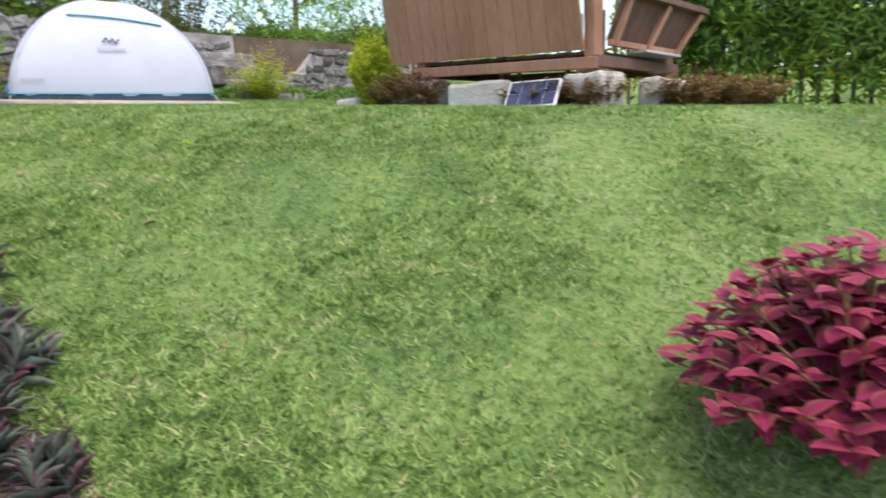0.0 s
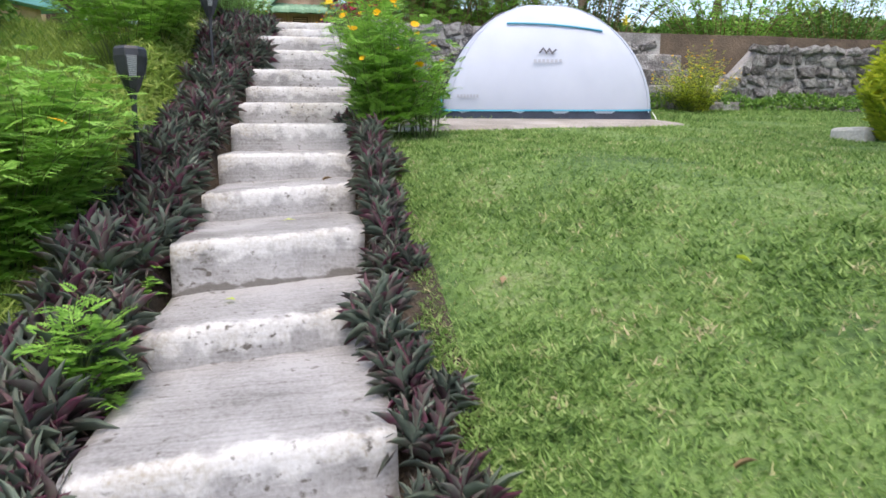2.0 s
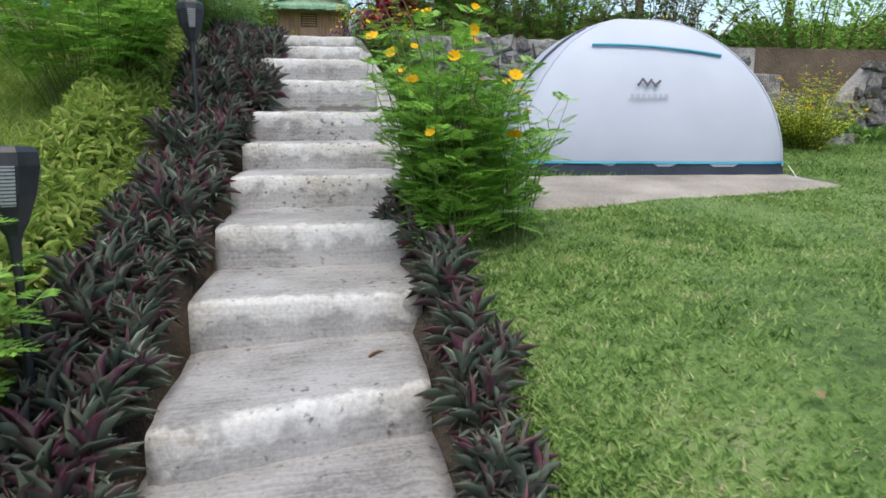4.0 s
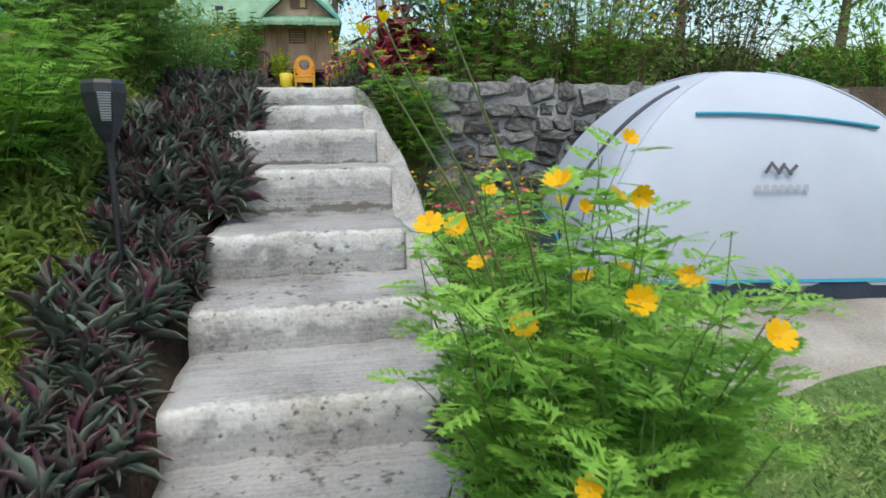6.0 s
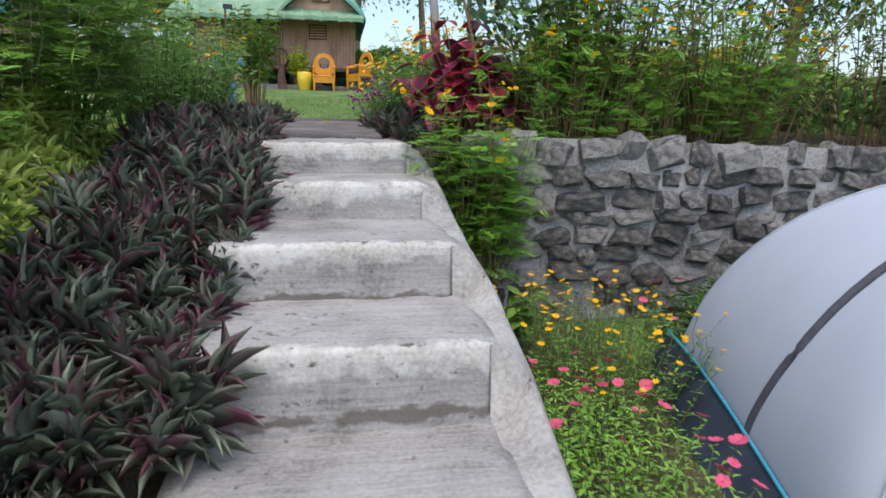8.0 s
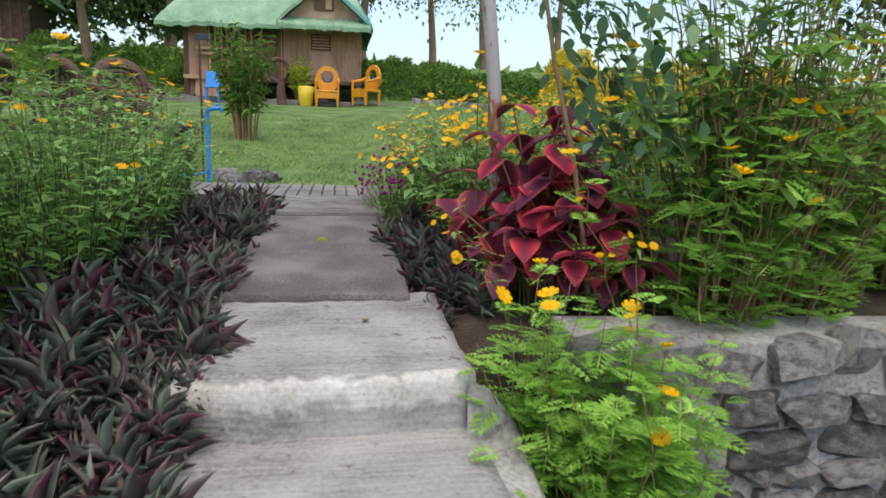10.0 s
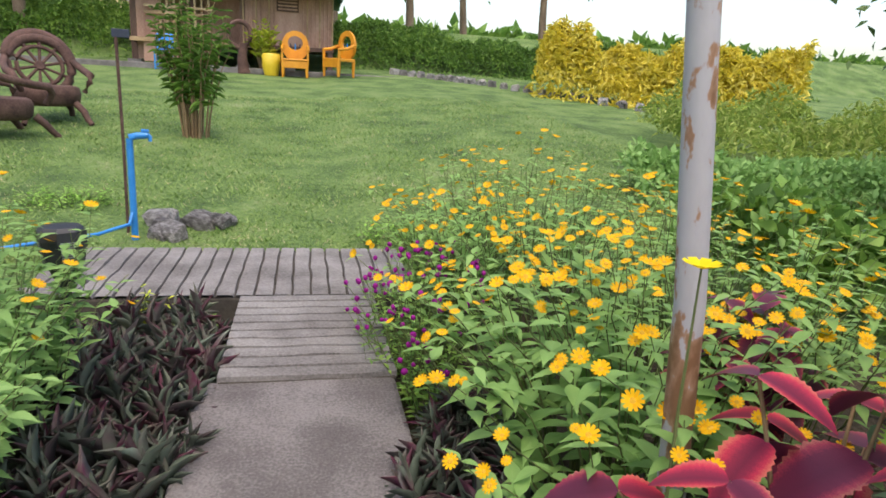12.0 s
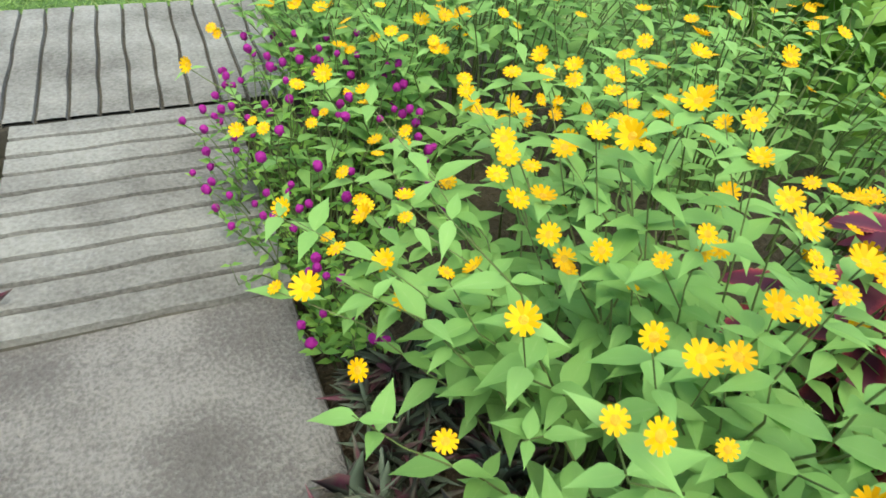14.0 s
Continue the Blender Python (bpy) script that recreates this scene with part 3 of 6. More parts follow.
# sloping concrete skirt along the side of the upper steps
skirt = bmesh.new()
rows = []
for i in range(140):
    y = 8.6 + 3.4 * i / 139
    tread = max([s[1] for s in STEPS if s[0] <= y + 0.005] or [STEPS[0][1]]) - 0.012
    top = float(np.interp(y, [s[0] for s in STEPS], [s[1] for s in STEPS])) - 0.12 + 0.01 * noise.noise((y * 6, 0, 0))
    xr = float(np.interp(y, [s[0] for s in STEPS], [s[3] for s in STEPS]))
    w = 0.13 + 0.025 * noise.noise((y * 3, 5, 0))
    rows.append([skirt.verts.new(c) for c in ((xr - 0.03, y, tread), (xr + w * 0.25, y, 0.75 * tread + 0.25 * top), (xr + w * 0.75, y, top), (xr + w, y, top - 0.05), (xr + w + 0.03, y, top - 0.75))])
for a, b in zip(rows, rows[1:]):
    for i in range(4):
        skirt.faces.new((a[i], a[i + 1], b[i + 1], b[i])).smooth = True
part("skirt", skirt, M_CONC, stair, "sloping rough concrete skirt beside the steps")

# ---- path and scored slabs at the top ----
pth = displaced(box(bmesh.new(), (0.74, 1.6, 0.3), pose(0.13, 13.6, 3.445, 3.2), 0.02), 0.008, 6, 6)
tagged(part("path", pth, M_PATH), "narrow grey rough concrete garden path", "path", "", "structure")


def scored(name, x0, x1, y0, y1, z, along, pitch, label):
    """A concrete slab with uneven scored grooves: ridges with recessed joints on a bed."""
    top = tagged(new(name), label, "slab", "", "structure")
    part("bed", boxed((x1 - x0, y1 - y0, 0.2), pose((x0 + x1) / 2, (y0 + y1) / 2, z - 0.118), 0.01), M_GROOVE, top)
    span = (y1 - y0) if along == "x" else (x1 - x0)
    n = int(span / pitch)
    for i in range(n):
        bm = bmesh.new()
        a, b = i * span / n, (i + 1) * span / n
        cols = 14
        length = (x1 - x0) if along == "x" else (y1 - y0)
        pts = []
        for c in range(cols + 1):
            u = length * c / cols
            g = (0.0068 if along == "x" else 0.0045) + 0.003 * noise.noise((u * 9, i * 3.1, 0))
            wa, wb = 0.009 * noise.noise((u * 5, i * 1.7, 2)), 0.009 * noise.noise((u * 5, (i + 1) * 1.7, 2))
            h = 0.004 * noise.noise((u * 7, i, 5))
            line = [(a + g + wa, -0.02), (a + g + 0.003 + wa, h - 0.001), ((a + b) / 2, h), (b - g - 0.003 + wb, h - 0.001), (b - g + wb, -0.02)]
            pts.append([bm.verts.new((x0 + u, y0 + s, z + d) if along == "x" else (x0 + s, y0 + u, z + d)) for s, d in line])
        for p, w in zip(pts, pts[1:]):
            for j in range(4):
                f = bm.faces.new((p[j], w[j], w[j + 1], p[j + 1]) if along == "x" else (p[j], p[j + 1], w[j + 1], w[j]))
                f.smooth = False
        part("ridge", bm, M_SLAB, top)


scored("scored_slab", -0.17, 0.5, 14.36, 15.31, 3.66, "x", 0.088, "grey concrete slab scored with grooves across the path")
scored("cross_slab", -1.25, 0.75, 15.34, 16.28, 3.65, "y", 0.095, "grey concrete slab scored with grooves, crossing the path")
# thin slab before the tent
sl = bmesh.new()
c4 = [(0.86, 8.5), (4.0, 9.25), (3.9, 9.6), (0.86, 9.68)]
n = 14
gr = [[None] * (n + 1) for _ in range(n + 1)]
for a in range(n + 1):
    for b in range(n + 1):
        u, w = a / n, b / n
        x = (1 - w) * ((1 - u) * c4[0][0] + u * c4[1][0]) + w * ((1 - u) * c4[3][0] + u * c4[2][0]) + 0.04 * noise.noise((a, b * 0.7, 0))
        y = (1 - w) * ((1 - u) * c4[0][1] + u * c4[1][1]) + w * ((1 - u) * c4[3][1] + u * c4[2][1]) + 0.04 * noise.noise((a * 0.7, b, 4))
        gr[a][b] = sl.verts.new((x, y, gz(x, y) + 0.035 - (0.05 if a in (0, n) or b in (0, n) else 0)))
for a in range(n):
    for b in range(n):
        sl.faces.new((gr[a][b], gr[a + 1][b], gr[a + 1][b + 1], gr[a][b + 1])).smooth = True
tagged(part("terrace_slab", sl, M_SAND), "thin worn concrete slab in the lawn before the tent", "slab", "", "structure")

# ---- stone wall ----
rng = np.random.default_rng(5)


def stone_mesh(k):
    bm = bmesh.new()
    bmesh.ops.create_cube(bm, size=1.0)
    bmesh.ops.bevel(bm, geom=bm.edges[:], offset=0.2, segments=1, affect="EDGES")
    r = random.Random(k)
    for v in bm.verts:
        v.co += Vector([r.uniform(-0.13, 0.13) for _ in range(3)])
    return bm_mesh("stone", bm)


STONES = [stone_mesh(k) for k in range(10)]
for me in STONES:
    me.materials.append(M_STONE)


def stone_wall(name, x0, x1, y, low, top, label, lean=0.0):
    """Rough courses of uneven stones, proud of the mortar; top(x) is its upper edge."""
    wall = tagged(new(name), label, "stone wall", "", "structure")
    bm = bmesh.new()
    cols = 30
    prev = None
    for i in range(cols + 1):
        x = x0 + (x1 - x0) * i / cols
        t = top(x)
        now = [bm.verts.new(c) for c in ((x, y, low), (x, y + lean, t), (x, y + 0.3, t), (x, y + 0.3, low))]
        if prev:
            for j in range(4):
                bm.faces.new((prev[j], now[j], now[(j + 1) % 4], prev[(j + 1) % 4]))
        else:
            bm.faces.new(now)
        prev = now
    bm.faces.new(prev[::-1])
    part("mortar", bm, M_MORTAR, wall)
    z = low
    while z < max(top(x0), top(x1)):
        hgt = rng.uniform(0.1, 0.18)
        if max(top(x0), top(x1)) - z < 0.26:
            hgt = max(top(x0), top(x1)) - z + 0.02
        x = x0 + rng.uniform(-0.1, 0.05)
        while x < x1:
            w = rng.uniform(0.11, 0.32)
            cx, cz = x + w / 2, z + hgt / 2 + rng.uniform(-0.025, 0.025)
            if cz + hgt * 0.35 < top(cx) + 0.03 and cx < x1:
                ob = new("stone", STONES[rng.integers(10)])
                ob.parent = wall
                ob.matrix_local = pose(cx, y + 0.024 + rng.uniform(-0.02, 0.02) + lean * (cz - low) / (top(cx) - low + 1e-3), cz, rng.uniform(-9, 9), rng.uniform(-16, 16), rng.uniform(-9, 9)) @ Matrix.Diagonal((w * 0.9, rng.uniform(0.12, 0.17), hgt * rng.uniform(0.78, 1.0), 1))
            x += w
        z += hgt * 0.93
    return wall


stone_wall("wall_stone_1", 0.95, 5.1, 12.1, 2.3, lambda x: 3.57 - 0.05 * (x - 1) / 4, "grey fieldstone retaining wall with rough mortar joints")
stone_wall("wall_stone_2", 5.75, 9.6, 11.95, 2.1, lambda x: min(3.36, 3.36 - 1.05 * (6.55 - x)), "grey-brown fieldstone retaining wall with a sloping end")
gs = tagged(new("side_stair"), "small dark stone stair rising beside the retaining wall", "staircase", "", "structure")
for i in range(5):
    part("step", displaced(boxed((1.0, 0.4, 0.3), pose(5.75 - 0.22 * i, 11.6 + 0.14 * i, 2.2 + 0.22 * i), 0.02), 0.02, 5, 2), M_STONE, gs)


# ---- plants: generators ----
def herb(name, label, category, seed, base, stems, height, spread, shape, leaf, nodes, leaf_mat, stem_mat=M_STEM, flowers=None, rate=0.0, base_r=(0.05, 0.05), start=0.25, lw=0.5, rise=0.35, thick=0.004, group="", kind="", most=300, arch=1.3, face=(0, 0, 1.0), tall_edge=0.3):
    """A many-stemmed plant: curved stems with paired leaves, flowers at the tips as single parts."""
    r = np.random.default_rng(seed)
    bx, by = base
    bz = gz(bx, by) - 0.02
    top = thing(name, (bx, by, bz), label, category, group, kind)
    st, pos, fwd, ln, tips = Build(), [], [], [], []
    for i in range(stems):
        a, q = r.uniform(0, 2 * np.pi), np.sqrt(r.uniform(0, 1))
        b0 = np.array([base_r[0] * q * np.cos(a), base_r[1] * q * np.sin(a), 0.0])
        b0[2] = gz(bx + b0[0], by + b0[1]) - bz - 0.02
        end = b0 + np.array([spread * q * np.cos(a + r.normal(0, 0.3)), spread * q * np.sin(a + r.normal(0, 0.3)), height * r.uniform(0.68, 1.0) * (1 - tall_edge * q * q)])
        s = np.linspace(0, 1, 7)[:, None]
        p = b0 + (end - b0) * np.concatenate([s ** arch, s ** arch, s ** 0.85], 1) + r.normal(0, 0.012 + 0.01 * height, (7, 3)) * s
        st.tube(p, thick * (1.1 - 0.8 * s[:, 0]), 4)
        phi = r.uniform(0, np.pi)
        for u in np.linspace(start, 0.97, nodes):
            u = min(1, max(0, u + r.normal(0, 0.02)))
            c = np.array([np.interp(u, s[:, 0], p[:, k]) for k in range(3)])
            phi += np.pi / 2 + r.normal(0, 0.35)
            for side in (0, np.pi):
                pos.append(c)
                fwd.append((np.cos(phi + side), np.sin(phi + side), rise + r.normal(0, 0.28)))
                ln.append(leaf * r.uniform(0.6, 1.15) * (1.05 - 0.45 * u * u))
        tips.append((p[-1], p[-1] - p[-2]))
        if flowers is FL_DAISY:
            tips.append((p[-1] + r.normal(0, 0.045, 3) * np.array([1, 1, 0.4]), p[-1] - p[-2]))
    tagged(part("stalk", st.mesh("stalk"), stem_mat, top), kind="stuff")
    ln = np.array(ln)
    fol = fast_mesh("foliage", *leaves(shape, pos, fwd, ln, ln * lw))
    tagged(part("foliage", fol, leaf_mat, top), kind="stuff")
    if flowers:
        k = 0
        for c, d in tips:
            if r.uniform() < rate and k < most:
                k += 1
                d = np.array(face) + 0.35 * d / (np.linalg.norm(d) + 1e-9) + r.normal(0, 0.3, 3)
                ob = new("flower", flowers[r.integers(len(flowers))])
                ob.parent = top
                ob.matrix_local = Matrix.Translation(c + np.array([0, 0, 0.008])) @ Vector(d).to_track_quat("Z", "Y").to_matrix().to_4x4() @ pose(0, 0, 0, 0, 0, r.uniform(0, 360)) @ Matrix.Scale(r.uniform(0.75, 1.15), 4)
    return top


def tree(name, label, seed, base, height, trunk_r, crown, n, leaf, leaf_mat, limbs=9, low=0.35, shape=SMALL, lw=0.55, lean=(0, 0), bark=None, category="tree", clump=0.3, group=""):
    """A tapered bent trunk, limbs and twigs, and a crown of leaf clumps with gaps."""
    r = np.random.default_rng(seed)
    bx, by = base
    bz = gz(bx, by) - 0.05
    top = thing(name, (bx, by, bz), label, category, group)
    wood = Build()
    s = np.linspace(0, 1, 9)
    axis = np.stack([lean[0] * s + 0.05 * height * 0.3 * np.sin(s * 5 + seed), lean[1] * s + 0.03 * height * 0.3 * np.cos(s * 4 + seed), height * 0.9 * s], 1)
    wood.tube(axis, trunk_r * (1.15 - 0.95 * s), 9)
    ends = []
    for i in range(limbs):
        u = low + (0.95 - low) * (i + r.uniform(0, 0.8)) / limbs
        c = np.array([np.interp(u, s, axis[:, k]) for k in range(3)])
        a = i * 2.4 + r.normal(0, 0.4)
        reach = crown * (1.1 - 0.75 * max(0, u - 0.3)) * r.uniform(0.6, 1.1)
        e = c + np.array([np.cos(a) * reach, np.sin(a) * reach, reach * r.uniform(0.1, 0.75)])
        t = np.linspace(0, 1, 6)[:, None]
        pl = c + (e - c) * t + np.array([0, 0, 1.0]) * 0.12 * reach * np.sin(t * np.pi) + r.normal(0, 0.03 * reach, (6, 3)) * t
        wood.tube(pl, trunk_r * 0.45 * (1.1 - u) * (1.05 - 0.9 * t[:, 0]) + 0.004, 5)
        for v in (0.45, 0.7, 0.85, 1.0):
            m = np.array([np.interp(v, t[:, 0], pl[:, k]) for k in range(3)])
            for _ in range(2):
                w = m + r.normal(0, 0.22 * crown, 3) * np.array([1, 1, 0.7])
                wood.tube(np.stack([m, (m + w) / 2 + r.normal(0, 0.03, 3), w]), [0.012 * trunk_r / 0.08 + 0.003, 0.006, 0.003], 4)
                ends.append(w)
    ends.append(axis[-1])
    ends = np.array(ends)
    part("trunk", wood.mesh("trunk"), bark or M_BARK, top)
    c = ends[r.integers(len(ends), size=n)]
    pos = c + r.normal(0, 1, (n, 3)) * crown * clump * np.array([1, 1, 0.75])
    fwd = r.normal(0, 1, (n, 3)) + (pos - c) * 2 + np.array([0, 0, -0.25])
    ln = leaf * r.uniform(0.6, 1.2, n)
    part("crown", fast_mesh("crown", *leaves(shape, pos, fwd, ln, ln * lw, r.normal(0, 0.5, (n, 3)) + np.array([0, 0, 1.0]))), leaf_mat, top)
    return top


def leaf_bank(name, label, seed, corners, n, height, leaf, mat, category="hedge", shape=SMALL, lw=0.55, rough=0.25):
    """A long bank of foliage that nobody could count: leaves over a mound along a line (x0, y0) to (x1, y1) of that width."""
    r = np.random.default_rng(seed)
    (x0, y0), (x1, y1), width = corners
    u, w = r.uniform(0, 1, n), r.normal(0, 0.42, n)
    nrm = np.array([-(y1 - y0), x1 - x0]) / math.hypot(x1 - x0, y1 - y0)
    x, y = x0 + (x1 - x0) * u + nrm[0] * w * width, y0 + (y1 - y0) * u + nrm[1] * w * width
    lump = np.array([noise.noise((a * 0.9, b * 0.9, seed)) + 0.5 * noise.noise((a * 2.7, b * 2.7, seed)) for a, b in zip(x, y)])
    z = ground(x, y) + np.maximum(0.02, height * (1 - (w / 1.0) ** 2) * (0.75 + rough * 2 * lump)) * r.uniform(0.1, 1.0, n) ** 0.4
    pos = np.stack([x, y, z], 1)
    fwd = r.normal(0, 1, (n, 3)) + np.array([0, -0.3, 0.35])
    ln = leaf * r.uniform(0.6, 1.25, n)
    ob = new(name, fast_mesh(name, *leaves(shape, pos, fwd, ln, ln * lw, r.normal(0, 0.6, (n, 3)) + np.array([0, 0, 1.0]))))
    ob.data.materials.append(mat)
    return tagged(ob, label, category, "", "stuff")


def lawn_blades(name, label, seed, x, y, length, mat=None):
    """Single short blades, three corners each."""
    r = np.random.default_rng(seed)
    n = len(x)
    z = ground(x, y) - 0.004
    a, w = r.uniform(0, 2 * np.pi, n), r.uniform(0.0035, 0.008, n)
    ln = length * r.uniform(0.5, 1.3, n)
    tilt = r.uniform(0.55, 1.52, n)
    b = a + r.normal(0, 1.2, n)
    p = np.stack([x, y, z], 1)
    side = np.stack([np.cos(a), np.sin(a), np.zeros(n)], 1) * w[:, None]
    tip = p + np.stack([np.cos(b) * np.sin(tilt), np.sin(b) * np.sin(tilt), np.cos(tilt)], 1) * ln[:, None]
    v = np.stack([p - side, p + side, tip], 1).reshape(-1, 3)
    ob = new(name, fast_mesh(name, v, np.arange(3 * n).reshape(-1, 3), None, False))
    ob.data.materials.append(mat or M_GRASS)
    return tagged(ob, label, "grass", "", "stuff")

# ---- lawn grass ----
rg = np.random.default_rng(11)


def sloping_lawn(n):
    x, y = 0.7 + 7.3 * rg.uniform(0, 1, n) ** 1.7, 1.8 + 8.2 * rg.uniform(0, 1, n) ** 1.15
    tuft = rg.integers(0, n, n // 2)
    x[: n // 2], y[: n // 2] = x[tuft] + rg.normal(0, 0.012, n // 2), y[tuft] + rg.normal(0, 0.012, n // 2)
    keep = ~((x < 4.0) & (y > 8.5 + 0.24 * (x - 0.86)) & (y < 9.66)) & (x > 0.72 + 0.06 * np.sin(y * 9))
    return x[keep], y[keep]


lawn_blades("lawn_grass", "short green lawn grass with a few dry patches", 1, *sloping_lawn(430000), 0.036)
lawn_blades("terrace_grass", "short green grass round the tent", 6, rg.uniform(0.9, 7.5, 50000), rg.uniform(9.7, 12.0, 50000), 0.06)
lawn_blades("upper_lawn_grass", "short green lawn grass of the upper garden", 3, rg.uniform(-3.5, 4.5, 90000), 16.3 + 9 * rg.uniform(0, 1, 90000) ** 1.6, 0.05)
lawn_blades("rough_grass", "longer wild grass beside the stair", 4, -0.62 - 3.9 * rg.uniform(0, 1, 90000) ** 1.4, rg.uniform(3, 15, 90000), 0.17, M_WILD)

# ---- oyster plants that edge the stair ----


def rosette(k, n, size, e0, e1, z0, z1):
    """Four crowns of sword-shaped leaves grown together."""
    r = np.random.default_rng(100 + k)
    pos, fwd, ln = [], [], []
    for c in range(4):
        a = np.arange(n) * 2.4 + r.normal(0, 0.25, n) + c
        e = np.linspace(e0, e1, n) + r.normal(0, 0.2, n)
        b = c * math.pi / 2 + r.normal(0, 0.35)
        off = r.uniform(0.045, 0.085)
        base = np.array([off * math.cos(b), off * math.sin(b), r.uniform(-0.03, 0.03)])
        pos.append(base + np.stack([0.012 * np.cos(a), 0.012 * np.sin(a), np.linspace(z0, z1, n)], 1))
        fwd.append(np.stack([np.cos(a) * np.cos(e), np.sin(a) * np.cos(e), np.sin(e)], 1))
        ln.append(size * r.uniform(0.6, 1.15, n))
    ln = np.concatenate(ln)
    me = fast_mesh("leaf_whorl", *leaves(LANCE, np.concatenate(pos), np.concatenate(fwd), ln, 0.008 + ln * 0.07))
    me.materials.append(M_OYSTER)
    return me


UPPER = [rosette(k, 15, 0.135, 1.5, 0.6, 0.17, 0.09) for k in range(8)]
LOWER = [rosette(20 + k, 17, 0.14, 1.0, 0.1, 0.12, 0.02) for k in range(8)]


def border(x0, x1, y0, y1, step, grow, group):
    y = y0
    while y < y1:
        xa, xb = (x0(y), x1(y))
        for x in np.arange(xa, xb + 0.01, 0.16):
            px, py = x + rg.normal(0, 0.03), y + rg.normal(0, 0.04)
            ob = thing("oyster_plant", (px, py, gz(min(px, -0.36) if x < 0 else px, py) - 0.005), "purple-green oyster plant with sword-shaped leaves in the border", "plant", group)
            ob.matrix_world = pose(px, py, gz(min(px, -0.36) if x < 0 else px, py) - 0.005, rg.normal(0, 14), rg.normal(0, 14), rg.uniform(0, 360)) @ Matrix.Scale(grow * rg.uniform(0.65, 1.2), 4)
            part("upper_whorl", UPPER[rg.integers(8)], M_OYSTER, ob)
            part("lower_whorl", LOWER[rg.integers(8)], M_OYSTER, ob)
        y += step * rg.uniform(0.85, 1.15)


border(lambda y: -0.54 - 0.18 * (y > 9.9), lambda y: -0.24, 1.4, 12.2, 0.155, 0.88, "border beside the stair")
border(lambda y: -0.76, lambda y: -0.28, 12.3, 15.2, 0.155, 0.95, "border beside the upper path")
border(lambda y: 0.68, lambda y: 0.72, 0.9, 8.6, 0.14, 0.72, "border between stair and lawn")
border(lambda y: 0.58, lambda y: 0.86, 12.75, 14.1, 0.17, 0.85, "border below the flowers")

# ---- foreground coleus ----


def coleus(name, label, seed, base, height, spread, n, leaf, mat, up=0.25, mat2=None, levels=4, gap=0.11):
    """A bushy coleus whose large leaves are single parts, in whorls on short stems."""
    r = np.random.default_rng(seed)
    bx, by = base
    bz = gz(bx, by) - 0.02
    top = thing(name, (bx, by, bz), label, "coleus plant")
    meshes = []
    for k in range(4):
        me = fast_mesh("leaf", *leaves(SAWED, [(0, 0, 0)], [(0, 1, 0.0)], 1.0, 0.62 + 0.05 * k))
        me.materials.append(mat2 if mat2 and k % 2 else mat)
        meshes.append(me)
    st = Build()
    for i in range(n):
        a, q = i * 2.4 + r.normal(0, 0.2), math.sqrt((i + 0.5) / n)
        end = np.array([spread * q * math.cos(a), spread * q * math.sin(a), height * (1 - 0.55 * q ** 2.2) * r.uniform(0.93, 1.0)])
        s = np.linspace(0, 1, 6)[:, None]
        p = end * np.concatenate([s ** 1.5, s ** 1.5, s ** 0.8], 1)
        st.tube(p, 0.007 * (1.1 - 0.6 * s[:, 0]), 5)
        phi = r.uniform(0, 6.28)
        for lev in range(levels):
            v = 5 * (1 - gap * lev)
            c = np.array([np.interp(v, range(6), p[:, j]) for j in range(3)])
            phi += math.pi / 2
            for side in (0, math.pi):
                b = phi + side + r.normal(0, 0.2)
                d = Vector((math.cos(b) + 0.5 * math.cos(a) * q, math.sin(b) + 0.5 * math.sin(a) * q, up + 0.15 * (lev == 0) - 0.16 * lev + r.normal(0, 0.15)))
                z = d.to_track_quat("Y", "Z").to_matrix().to_4x4()
                ob = new("leaf", meshes[r.integers(4)])
                ob.parent = top
                ob.matrix_local = Matrix.Translation(c) @ z @ Matrix.Scale(leaf * r.uniform(0.7, 1.1) * (0.8 if lev == 0 else 1.0), 4)
    tagged(part("stalk", st.mesh("stalk"), M_STEMDRY, top), kind="stuff")
    return top


coleus("coleus", "bushy pink-red coleus with pale-edged leaves on the lawn", 3, (2.28, 2.1), 0.62, 0.45, 150, 0.088, M_COLEUSPINK, 0.5, None, 4)
coleus("coleus", "tall crimson coleus with dark-edged leaves beside the path", 4, (1.02, 12.87), 0.88, 0.42, 15, 0.18, M_COLEUS, -0.35, M_COLEUSDARK, 4, 0.17)
coleus("coleus", "maroon coleus with large drooping leaves beside the path", 5, (1.08, 12.68), 0.6, 0.36, 20, 0.155, M_COLEUSDARK, -0.1, M_COLEUS, 4)
coleus("coleus", "dark red coleus behind the painted pole", 6, (1.42, 13.6), 0.75, 0.2, 9, 0.15, M_COLEUSDARK, -0.2)

# ---- flowers round the top of the stair ----
herb("melampodium", "bushy green melampodium covered in small yellow daisies", "flower bush", 21, (1.05, 13.58), 115, 0.93, 0.42, POINTED, 0.115, 6, M_MELAM, flowers=FL_DAISY, rate=0.75, base_r=(0.26, 0.42), lw=0.42, rise=0.25, start=0.4, arch=1.8, face=(-0.35, -0.45, 0.8))
herb("melampodium", "yellow-flowered melampodium spilling over the path", "flower bush", 27, (0.84, 14.95), 75, 0.72, 0.3, POINTED, 0.1, 5, M_MELAM, flowers=FL_DAISY, rate=0.6, base_r=(0.2, 0.4), lw=0.4, rise=0.25, start=0.4, arch=1.8, face=(-0.2, -0.5, 0.8))
